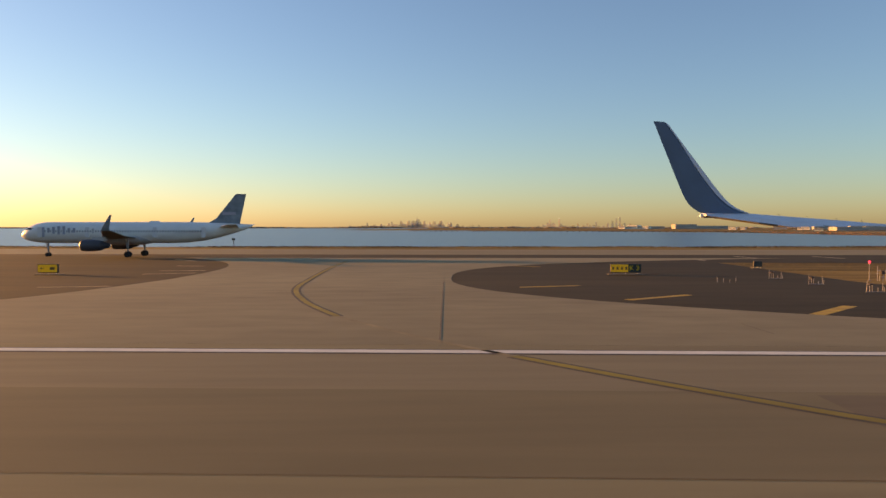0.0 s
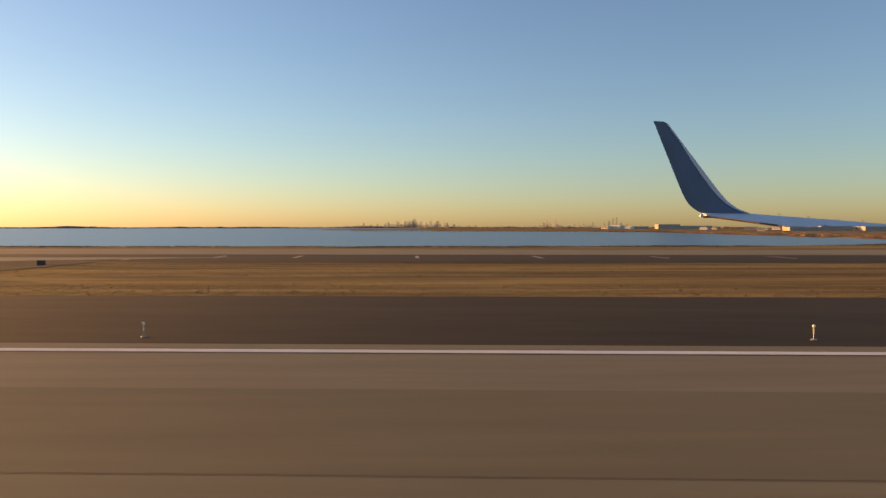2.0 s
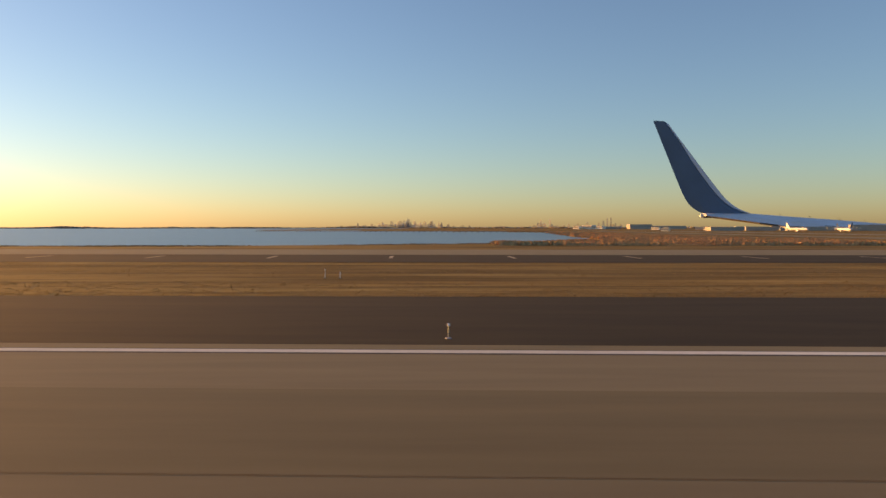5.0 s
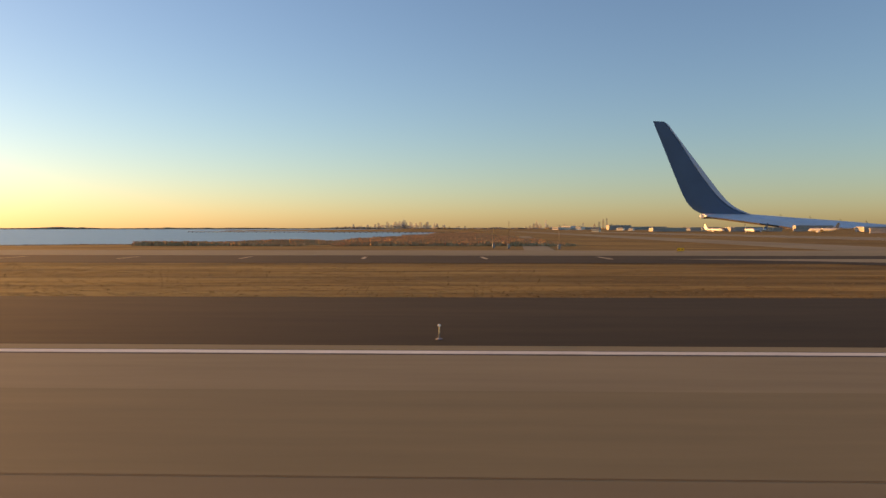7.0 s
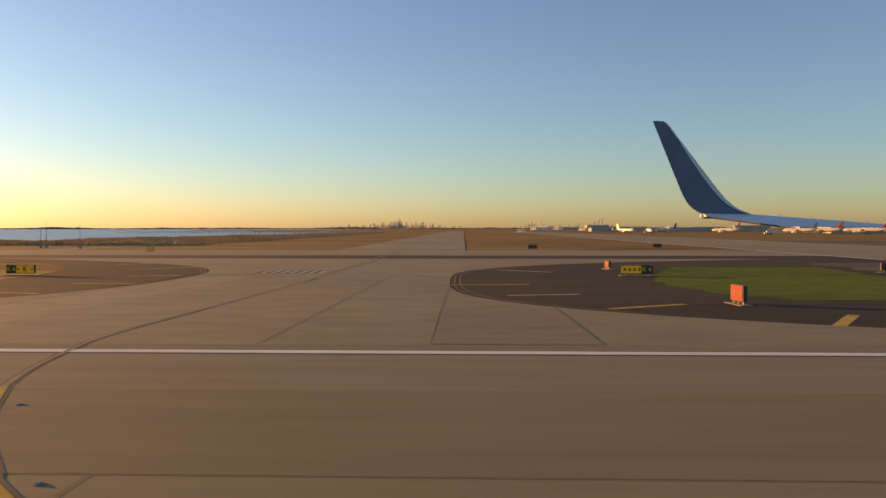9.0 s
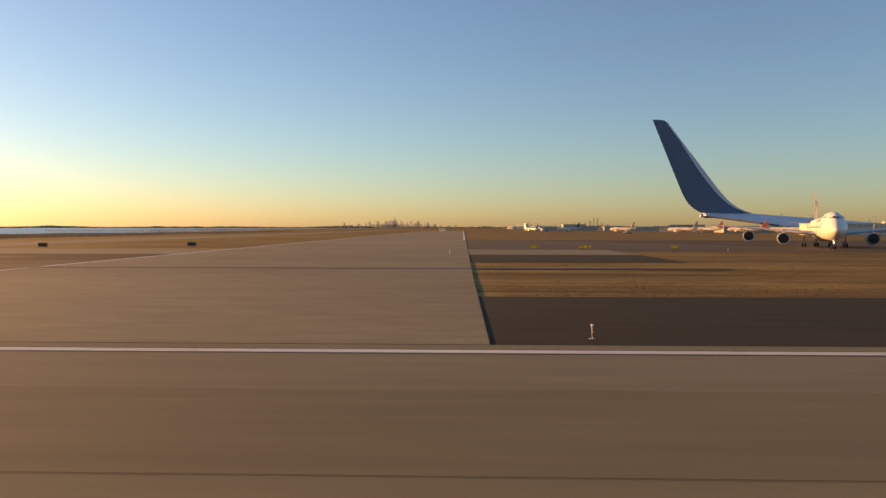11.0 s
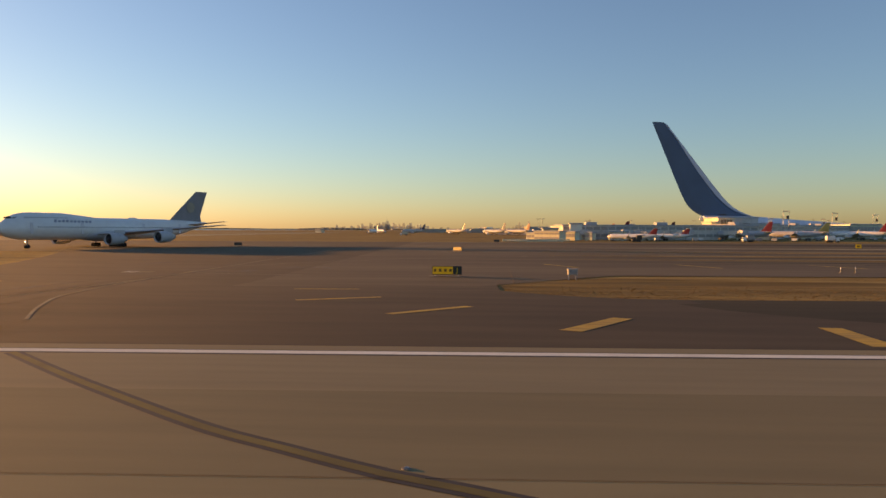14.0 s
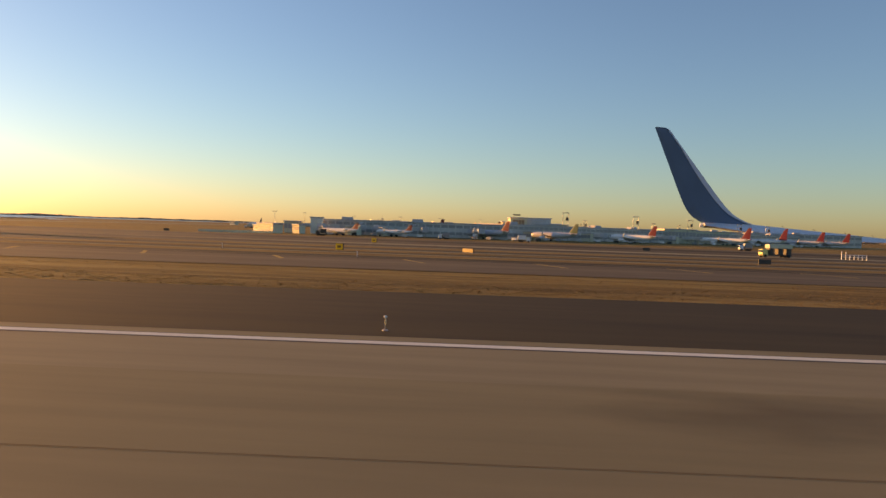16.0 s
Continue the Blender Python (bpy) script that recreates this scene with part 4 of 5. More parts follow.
def reeds(name, label, count, u0, u1, d0, d1, tall, keep, mat, wide=0.30):
    """Uneven clumps of tall dead reeds on wet ground."""
    r = random.Random(count)
    verts, faces = [], []
    for _ in range(count):
        u, d = r.uniform(u0, u1), d0 + (d1 - d0) * r.random() ** 1.4
        lush = noise.noise((u * 0.03, d * 0.02, 7.0)) + 0.35
        if lush < 0 or not keep(u, d):
            continue
        x, y, k, _ = bend(u, d)
        z = level(u, d) * S * k - 0.15
        for _ in range(5):
            a, h, w = r.uniform(-0.7, 0.7), (tall * min(1.0, 0.35 + lush) * S * r.uniform(0.6, 1.15) + 0.1) * k, wide * r.uniform(0.5, 1.5)
            ox, oy, lean = r.uniform(-1.1, 1.1), r.uniform(-0.6, 0.6), r.uniform(-0.3, 0.3)
            n0 = len(verts)
            ca, sa = math.cos(a), math.sin(a)
            verts += [(x + ox - w * ca, y + oy - w * sa, z), (x + ox + w * ca, y + oy + w * sa, z), (x + ox + lean + 0.3 * w * ca, y + oy + 0.3 * w * sa, z + h), (x + ox + lean - 0.3 * w * ca, y + oy - 0.3 * w * sa, z + h * r.uniform(0.8, 1.0))]
            faces.append((n0, n0 + 1, n0 + 2, n0 + 3))
    me = bpy.data.meshes.new(name)
    me.from_pydata(verts, [], faces)
    me.materials.append(mat)
    return tagged(new(name, me), label, "reeds", kind="stuff")


reeds("shore_reeds", "low brown dead reeds along the water's edge", 14000, -420, 300, 196, 300, 0.22, lambda u, d: bay(u, d) < 0.4 and bay(u, d + 16) > 0.1, SEDGE, 0.12)
reeds("marsh_reeds", "tall rust-brown dead reeds on the marsh", 16000, 225, 372, 235, 1050, 1.5, lambda u, d: bay(u, d) < 0.35 and u < 372 - 0.03 * (d - 200), REED)

# ---- aircraft ----
# Wing colour darkened to stand in for the shaded underside.
WING_BROWN = material("shade_dark_wing_paint", (0.20, 0.19, 0.18), 0.55, vary=0.12, grain=0.8, large=0.2, local=True)
DULL_WHITE = material("dull_white_paint", (0.47, 0.475, 0.46), 0.5, vary=0.08, grain=0.6, large=0.1, local=True)
ENGINE_GREY = material("dark_engine_paint", (0.055, 0.060, 0.078), 0.5, vary=0.08, grain=0.8, large=0.2, local=True)
SKIN = material("white_aircraft_paint", (0.74, 0.745, 0.72), 0.35, vary=0.04, grain=0.6, large=0.1, local=True)
# Real grey on bellies and wings; on gate jets' bodies it imitates shade.
BELLY = material("grey_paint_and_shade", (0.45, 0.46, 0.48), 0.4, vary=0.06, grain=0.6, large=0.1, local=True)
NAVY = material("navy_paint", (0.035, 0.06, 0.115), 0.35, vary=0.08, grain=0.8, large=0.2, local=True)
# Blue, slate and lettering colours are lightened to imitate distance haze.
TEAL = material("blue_tail_paint", (0.17, 0.25, 0.28), 0.4, vary=0.22, grain=0.7, large=0.6, local=True, warm=(0.11, 0.175, 0.21))
SLATE = material("hazed_tail_paint", (0.20, 0.205, 0.225), 0.4, vary=0.08, grain=0.8, large=0.2, local=True)
PALE_INK = material("grey_blue_lettering", (0.30, 0.34, 0.42), 0.4, vary=0.05, grain=0.6, large=0.1, local=True)
GLASS = material("cabin_glass", (0.02, 0.025, 0.03), 0.08, vary=0.05, grain=1.0, large=0.2, local=True)
TAIL_RED = material("red_tail_paint", (0.145, 0.010, 0.018), 0.4, vary=0.06, grain=0.6, large=0.2, local=True)
TAIL_GOLD = material("gold_emblem_paint", (0.30, 0.27, 0.21), 0.4, vary=0.06, grain=0.6, large=0.2, local=True)
TAIL_GREEN = material("green_tail_paint", (0.05, 0.10, 0.06), 0.4, vary=0.1, grain=0.6, large=0.2, local=True)
# Glass lightened so that haze sits in its colour.
HAZY_GLASS = material("hazed_cabin_glass", (0.30, 0.31, 0.33), 0.3, vary=0.05, grain=1.0, large=0.2, local=True)
DOOR = material("door_outline_grey", (0.64, 0.65, 0.67), 0.4, vary=0.05, grain=1.0, large=0.2, local=True)
FAN = material("fan_dark", (0.025, 0.025, 0.028), 0.4, metal=0.5, vary=0.1, grain=1.0, large=0.2, local=True)

FOIL = ((0, 0), (0.04, 0.45), (0.15, 0.85), (0.35, 1.0), (0.65, 0.65), (1.0, 0.03), (0.65, -0.35), (0.35, -0.55), (0.15, -0.5), (0.04, -0.3))


def blade(bm, sections):
    """A wing-like skin through sections of (leading edge, chord, thickness, up)."""
    loops = []
    for le, chord, thick, up in sections:
        le, up = Vector(le), Vector(up)
        loops.append([le + Vector((a * chord, 0, 0)) + up * (b * thick / 2) for a, b in FOIL])
    return rings(bm, loops)


def body_rings(length, r, zc, hump=0.0, n=28):
    """Rings of an airliner's fuselage, nose at x = 0."""
    out = []
    for s, f in ((0.0, 0.03), (0.004, 0.20), (0.012, 0.38), (0.026, 0.57), (0.045, 0.75), (0.070, 0.90), (0.10, 0.98), (0.13, 1.0), (0.25, 1.0), (0.34, 1.0), (0.40, 1.0), (0.50, 1.0), (0.66, 1.0), (0.73, 0.96), (0.80, 0.85), (0.86, 0.69), (0.92, 0.47), (0.965, 0.28), (1.0, 0.10)):
        z = zc - r * (1 - f) * (0.12 if hump else 0.35) if s < 0.3 else zc + r * (1 - f) * 0.72
        h = hump * smooth(0.0, 0.055, s) * (1 - smooth(0.25, 0.42, s))
        ring = []
        for i in range(n):
            a = 2 * math.pi * i / n
            c, q = math.cos(a), math.sin(a)
            ring.append((s * length, r * f * c * (1 - 0.12 * h * max(q, 0)), z + r * f * q * (1 + (h if q > 0 else 0) * q)))
        out.append(ring)
    return out


def nose_at(shell, y, z):
    """The x at which the fuselage skin, coming from the nose, reaches y at height z."""
    last = (shell[0][0][0], -0.2)
    n = len(shell[0])
    for ring in shell[1:10]:
        w = -0.2
        for i in range(n):
            p, q = ring[i], ring[(i + 1) % n]
            if p[1] >= 0 and q[1] >= 0 and min(p[2], q[2]) <= z <= max(p[2], q[2]) and p[2] != q[2]:
                w = max(w, p[1] + (q[1] - p[1]) * (z - p[2]) / (q[2] - p[2]))
        if w >= y:
            return last[0] + (ring[0][0] - last[0]) * (y - last[1]) / (w - last[1])
        last = (ring[0][0], w)
    return last[0]


def wheel_set(root, x, ys, r, top, name, pairs=(0.0,)):
    for y in ys:
        bm = bmesh.new()
        tube(bm, (x, y, r), (x, y, top), 0.16, 0.2, 10)
        if len(pairs) > 1:
            box(bm, (x, y, r), (max(pairs) - min(pairs), 0.2, 0.2))
        tube(bm, (x - 0.6, y, top), (x, y, r + 0.6), 0.08, 0.08, 8)
        gear = part(name, bm, GREY, root)
        for dx in pairs:
            for dy in (-0.42, 0.42):
                bm = bmesh.new()
                m = r
                rings(bm, [[(x + dx + q * math.cos(i * math.pi / 8), y + dy + w, m + q * math.sin(i * math.pi / 8)) for i in range(16)] for q, w in ((m * 0.75, -0.2), (m * 0.97, -0.14), (m, 0), (m * 0.97, 0.14), (m * 0.75, 0.2))])
                part("wheel", bm, RUBBER, gear)


def jet_engine(root, x, y, z, length, r, paint):
    bm = bmesh.new()
    ring = lambda q, s: [(x + s * length, y + q * r * math.cos(i * math.pi / 10), z + q * r * math.sin(i * math.pi / 10)) for i in range(20)]
    rings(bm, [ring(0.80, 0.10), ring(0.84, 0.03), ring(0.90, 0.0), ring(0.98, 0.05), ring(1.0, 0.2), ring(0.98, 0.45), ring(0.86, 0.68), ring(0.78, 0.74), ring(0.60, 0.76), ring(0.45, 0.95), ring(0.2, 1.0)])
    eng = part("engine", bm, paint, root, smooth=True)
    bm = bmesh.new()
    rings(bm, [ring(0.81, 0.085), ring(0.3, 0.07), ring(0.04, 0.02)])
    part("fan", bm, FAN, eng)
    bm = bmesh.new()
    box(bm, (x + length * 0.62, y, z + r * 1.1), (length * 0.6, 0.25, r * 0.7), 0.8)
    part("pylon", bm, BELLY, eng)


def airliner(m, label, length, r, zc, span, tail_mat, tail_top, engines, chord=6.5, hump=0.0, windows=True, gear=1, titles=(), engine_paint=None, winglets=True, t_tail=False, sweep=0.5, fin_mark=None, lit=False, skin=None, slim_fin=False, wing_paint=None, fin_bar=None):
    """An airliner whose nose is at x = 0 and whose tail lies along +x, on its wheels at z = 0."""
    root = thing("airliner", m, label, "airplane", "airliners")
    bm = bmesh.new()
    rings(bm, body_rings(length, r, zc, hump))
    body = part("fuselage", bm, skin or SKIN, root, smooth=True)
    bm = bmesh.new()
    belly = []
    for s, w in ((0.30, 0.2), (0.34, 0.8), (0.40, 1.0), (0.52, 1.0), (0.57, 0.75), (0.61, 0.2)):
        belly.append([(s * length, 1.02 * r * w * math.cos(a), zc - r * 0.55 + 0.62 * r * w * math.sin(a)) for a in (math.pi * 2 * i / 16 for i in range(16))])
    rings(bm, belly)
    part("belly_fairing", bm, BELLY, root, smooth=True)
    # flight deck windows
    low, high, wide = (0.84, 1.02, 0.44) if hump else (0.24, 0.46, 0.80)
    shell = body_rings(length, r, zc, hump)
    for sgn in (-1, 1):
        bm = bmesh.new()
        prev = None
        for i in range(9):
            y = r * (0.03 + (wide - 0.03) * i / 8)
            row = [bm.verts.new((nose_at(shell, y, zc + r * z) - 0.05, sgn * (y + 0.02), zc + r * z + 0.02)) for z in (low, (low + high) / 2, high - 0.05 * (i > 6))]
            if prev:
                for j in (0, 1):
                    bm.faces.new((prev[j], row[j], row[j + 1], prev[j + 1]))
            prev = row
        bmesh.ops.recalc_face_normals(bm, faces=bm.faces[:])
        bmesh.ops.solidify(bm, geom=bm.faces[:], thickness=0.06)
        part("windscreen", bm, GLASS, root)
    # wings, stabilisers, fin
    half = span / 2
    x0, z0 = 0.36 * length, zc - r * 0.55
    for sgn in (-1, 1):
        tip = (x0 + half * sweep, sgn * half, z0 + half * 0.09)
        secs = [((x0, sgn * r * 0.5, z0), chord * 1.25, chord * 0.13, (0, 0, 1)), ((x0 + half * 0.34 * sweep, sgn * half * 0.36, z0 + half * 0.028), chord * 0.72, chord * 0.075, (0, 0, 1)), (tip, chord * 0.26, chord * 0.025, (0, 0, 1))]
        bm = bmesh.new()
        blade(bm, secs)
        wing = part("wing", bm, wing_paint or BELLY, root)
        if winglets:
            bm = bmesh.new()
            lx, ly, lz = tip
            blade(bm, [((lx, ly, lz), chord * 0.25, 0.1, (0, sgn, 0)), ((lx + 0.35, ly + sgn * 0.25, lz + 0.45), chord * 0.2, 0.09, (0, sgn, 0)), ((lx + 0.95, ly + sgn * 0.42, lz + 1.35), chord * 0.145, 0.07, (0, sgn, 0)), ((lx + 1.9, ly + sgn * 0.6, lz + 2.7), chord * 0.055, 0.04, (0, sgn, 0))])
            part("winglet", bm, SKIN if not windows else tail_mat, wing)
        zs = tail_top - r * 0.15 if t_tail else zc + r * 0.45
        xs = 0.90 * length if t_tail else 0.855 * length
        hs = span * (0.17 if t_tail else 0.175)
        bm = bmesh.new()
        blade(bm, [((xs, sgn * r * (0.05 if t_tail else 0.35), zs), length * 0.095, 0.4, (0, 0, 1)), ((xs + hs * 0.62, sgn * hs, zs + hs * 0.1), length * 0.038, 0.15, (0, 0, 1))])
        part("stabiliser", bm, SKIN, root)
    fz = zc + r * 0.75
    bm = bmesh.new()
    fat = 1.3 if hump else 1.15
    if slim_fin:
        blade(bm, [((le * length, 0, fz + (tail_top - fz) * up), c * length, w, (0, 1, 0)) for le, c, up, w in ((0.775, 0.172, -0.05, 0.45), (0.815, 0.134, 0.07, 0.42), (0.845, 0.107, 0.2, 0.4), (0.929, 0.046, 0.985, 0.2), (0.936, 0.036, 1.0, 0.1))])
    else:
        blade(bm, [(((0.975 - 0.155 * fat) * length, 0, fz), length * 0.155 * fat, 0.45, (0, 1, 0)), (((0.967 - 0.125 * fat) * length, 0, fz + (tail_top - fz) * 0.2), length * 0.125 * fat, 0.4, (0, 1, 0)), (((0.985 + 0.02 * (hump > 0)) * length - 0.05 * fat * length, 0, tail_top), length * 0.055 * fat, 0.2, (0, 1, 0))])
    fin = part("fin", bm, tail_mat, root)
    if fin_mark:
        for y in (-0.26, 0.26):
            bm = bmesh.new()
            tube(bm, (0.905 * length, y - 0.01, fz + (tail_top - fz) * 0.47), (0.905 * length, y + 0.01, fz + (tail_top - fz) * 0.47), (tail_top - fz) * 0.17, None, 20)
            part("emblem", bm, fin_mark, fin)
    if fin_bar:
        for y in (-0.23, 0.23):
            bm = bmesh.new()
            box(bm, (0.903 * length, y, fz + (tail_top - fz) * 0.36), (2.6, 0.06, 0.55), bevel=0.02)
            part("livery_bar", bm, fin_bar, fin)
    for ex, ey, ez, el, er in engines:
        for sgn in (-1, 1):
            jet_engine(root, ex, sgn * ey, ez, el, er, engine_paint or SKIN)
    # cabin windows, doors
    if windows:
        bm = bmesh.new()
        for sgn in (-1, 1):
            x = 0.13 * length
            while x < 0.80 * length:
                box(bm, (x, sgn * r * 0.985, zc + r * 0.12), (0.26, 0.1, 0.38))
                x += 0.53 if r < 2.5 else 0.6
            if hump:
                x = 0.09 * length
                while x < 0.26 * length:
                    box(bm, (x, sgn * r * 0.655, zc + r * 0.92), (0.26, 0.14, 0.36))
                    x += 0.6
        tagged(part("window_band", bm, HAZY_GLASS, body), kind="stuff")
        for x in (0.105, 0.31, 0.60, 0.805):
            for sgn in (-1, 1):
                bm = bmesh.new()
                box(bm, (x * length, sgn * r * (0.975 if x < 0.8 else 0.86), zc + r * 0.02), (0.85, 0.1, r * 0.95))
                part("cabin_door", bm, DOOR, body)
    for x, z, w, h, mat in titles:
        for sgn in (-1, 1):
            yy = r * math.sqrt(max(0.05, 1 - min(0.95, ((z - zc) / r)) ** 2))
            bm = bmesh.new()
            box(bm, (x, sgn * (yy * (1.075 if hump else 1.0) - 0.01), z), (w, 0.14, h), bevel=0.03)
            part("livery_bar", bm, mat, body)
    if gear:
        wheel_set(root, 0.115 * length, (0,), 0.4 if r < 2.5 else 0.6, zc - r * 0.8, "nose_gear")
        if r < 2.5:
            wheel_set(root, 0.50 * length, (-r * 1.7, r * 1.7), 0.58, zc - r * 0.6, "main_gear")
        else:
            wheel_set(root, 0.46 * length, (-r * 1.7, r * 1.7), 0.62, zc - r * 0.5, "main_gear", (-0.75, 0.75))
            wheel_set(root, 0.505 * length, (-r * 0.6, r * 0.6), 0.62, zc - r * 0.5, "main_gear", (-0.75, 0.75))
    bm = bmesh.new()
    box(bm, (0.58 * length, 0, zc + r * 1.03), (r * 1.1, 0.5, r * 0.14), 0.7, 0.05)
    part("antenna_fairing", bm, SKIN, body)
    if lit:
        bm = bmesh.new()
        tube(bm, (0.105 * length, 0, 1.9), (0.108 * length, 0, 1.9), 0.16, None, 10)
        part("taxi_lamp", bm, LAMP, root)
    return root


LAMP = bpy.data.materials.new("lamp_glow")
LAMP.use_nodes = True
LAMP.node_tree.nodes["Principled BSDF"].inputs["Emission Color"].default_value = (1.0, 0.9, 0.7, 1)
LAMP.node_tree.nodes["Principled BSDF"].inputs["Emission Strength"].default_value = 3.0

# single-aisle jet on the taxiway by the bay
airliner(at(-145.7, 138, g, 0), "white single-aisle jet with a blue patterned tail taxiing beside the bay", 46.2, 2.08, 4.75, 35.5, TEAL, 12.3,
         [(15.4, 5.9, 2.35, 5.4, 1.12)], chord=6.2, sweep=0.49, engine_paint=ENGINE_GREY, slim_fin=True, wing_paint=WING_BROWN, fin_bar=PALE_INK,
         titles=[(5.6 + 1.02 * i, 5.2 - (0.35, 0, 0, 0, 0, 0, 0)[i], 0.5, (1.9, 0.9, 1.3, 1.6, 1.6, 0.9, 0.9)[i], PALE_INK) for i in range(7)] + [(15.5, 5.1, 0.4, 0.9, BELLY)])
# four-engined jumbo
airliner(at(698.5, 184, g, 67.5), "white four-engined jumbo jet with a dark blue tail taxiing on asphalt", 77, 3.25, 5.6, 66, SLATE, 18.9,
         [(25.5, 11.5, 2.6, 6.8, 1.8), (35.0, 21.0, 3.2, 6.8, 1.75)], chord=14.0, hump=0.38, winglets=False, sweep=0.62, engine_paint=BELLY, fin_mark=TAIL_GOLD,
         titles=[(15.5 + 1.25 * i, 7.6, 0.8, (1.2, 0.7, 1.0, 1.0, 0.7, 0.7, 0.7, 0.7, 0.7, 0.7)[i], PALE_INK) for i in range(10)], lit=True)
SMALL = dict(chord=6.0, sweep=0.47, engines=[(12.0, 5.6, 1.9, 4.4, 1.05)])
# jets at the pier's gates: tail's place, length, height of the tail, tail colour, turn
# BELLY bodies are coloured grey to stand in for shadow at the pier.
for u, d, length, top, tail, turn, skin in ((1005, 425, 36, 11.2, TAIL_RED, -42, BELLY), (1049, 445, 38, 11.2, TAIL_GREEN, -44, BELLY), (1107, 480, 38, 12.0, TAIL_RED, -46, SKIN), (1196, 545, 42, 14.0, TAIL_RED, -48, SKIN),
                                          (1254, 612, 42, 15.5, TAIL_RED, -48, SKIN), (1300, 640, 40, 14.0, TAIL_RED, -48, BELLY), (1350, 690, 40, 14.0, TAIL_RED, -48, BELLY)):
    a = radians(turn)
    airliner(at(u - length * 0.97 * math.cos(a), d - length * 0.97 * math.sin(a), g, turn), "single-aisle jet, white or greyed for shade, parked nose-in at the terminal pier", length, 1.95, 3.8, 34, tail, top, windows=False, skin=skin, **SMALL)
for u, d in ((921, 372), (947, 402)):
    a = radians(-35)
    airliner(at(u - 25 * math.cos(a), d - 25 * math.sin(a), g, -35), "small white regional jet with a high tail parked at the pier", 28, 1.35, 2.6, 21, TAIL_RED, 7.0, [(19, 2.4, 3.3, 3.4, 0.6)], chord=4.0, windows=False, t_tail=True)
# jets standing farther off in the sun
for u, d, length, tail, turn, zc in ((914, 842, 50, TAIL_RED, -52, 4.6), (962, 842, 50, TAIL_RED, -52, 4.6), (846, 850, 40, NAVY, -50, 4.2), (872, 850, 44, TAIL_RED, -52, 4.4), (800, 960, 40, NAVY, -50, 4.2), (735, 1000, 36, NAVY, 20, 4.0)):
    airliner(at(u, d, g, turn), "white wide-body jet standing on the far sunlit apron", length, 2.3, zc, 40, tail, 13.5, [(13.0, 6.4, 2.0, 5.0, 1.3)], chord=7.0, windows=False, sweep=0.47, skin=DULL_WHITE)
airliner(at(709, 1022, g, 115), "white jet with a white tail on the far apron", 38, 2.0, 4.0, 36, SKIN, 12.5, [(12.0, 5.8, 1.9, 4.6, 1.1)], chord=7.0, windows=False)
airliner(at(703, 900, g, 84), "distant airliner seen nose-on with its lights lit", 40, 2.0, 3.8, 36, NAVY, 12.0, [(12.0, 5.6, 1.8, 4.6, 1.1)], chord=6.0, windows=False, lit=True)

for u, d in ((960, 600), (1010, 640)):
    airliner(at(u - 34, d + 10, g, -18), "white jet with a red tail parked behind the terminal pier", 38, 1.95, 3.8, 34, TAIL_RED, 13.5, windows=False, **SMALL)

# ---- terminal ----
WALL = material("terminal_wall", (0.60, 0.58, 0.54), 0.7, vary=0.12, grain=0.5, large=0.08, local=True, warm=(0.48, 0.47, 0.44))
PALE_WALL = material("pale_wall", (0.60, 0.59, 0.44), 0.75, vary=0.1, grain=0.5, large=0.1, local=True)
ROOF = material("roof_metal", (0.42, 0.43, 0.44), 0.6, vary=0.12, grain=0.4, large=0.1, local=True)
BRIDGE = material("jet_bridge_paint", (0.55, 0.53, 0.48), 0.6, vary=0.1, grain=0.8, large=0.2, local=True)
WHITE_WALL = material("white_wall", (0.78, 0.76, 0.66), 0.7, vary=0.06, grain=0.5, large=0.1, local=True)
HALL_PANE = material("tinted_glass", (0.20, 0.15, 0.09), 0.3, vary=0.15, grain=0.5, large=0.1, local=True)
PANE = material("terminal_glass", (0.33, 0.33, 0.32), 0.25, vary=0.1, grain=0.5, large=0.1, local=True)


def building(name, m, w, depth, high, wall, label, panes=0, floors=1, box_on_roof=True):
    """A flat-roofed building; its front wall lies on y = 0 and faces -y, x runs along the front."""
    root = thing(name, m, label, "building", "airport buildings")
    bm = bmesh.new()
    box(bm, (w / 2, depth / 2, high / 2), (w, depth, high))
    part("wall", bm, wall, root)
    bm = bmesh.new()
    box(bm, (w / 2, depth / 2, high + 0.35), (w + 1.2, depth + 1.2, 0.7), bevel=0.1)
    roof = part("roof", bm, ROOF, root)
    if box_on_roof:
        for i in range(max(1, int(w / 45))):
            bm = bmesh.new()
            box(bm, (20 + i * 45 if w > 50 else w / 2, depth / 2, high + 1.5), (7, 5, 1.8), bevel=0.15)
            part("plant_room", bm, ROOF, roof)
    if panes:
        shared = None
        for f in range(floors):
            for i in range(panes):
                z = high * (f + 0.62) / floors
                if shared is None:
                    bm = bmesh.new()
                    box(bm, (0, 0, 0), (w / panes * 0.86, 0.2, high / floors * 0.42))
                    ob = part("window", bm, PANE, root)
                    shared = ob.data
                else:
                    ob = new("window", shared)
                    ob.parent = root
                ob.location = ((i + 0.5) * w / panes, -0.04, z)
    return root


building("terminal_pier", at(884, 440, g, 3), 122, 24, 8.6, WALL, "long low grey terminal pier with a band of dark windows", 26, 2)
building("terminal_pier", at(1004, 478, g, 39.5), 420, 24, 9.6, WALL, "angled grey terminal pier with a band of dark windows", 84, 2)
building("pier_end", at(858, 402, g, -44), 12, 5, 3.8, PALE_WALL, "sunlit pale end block of the pier", 6, 1, False)
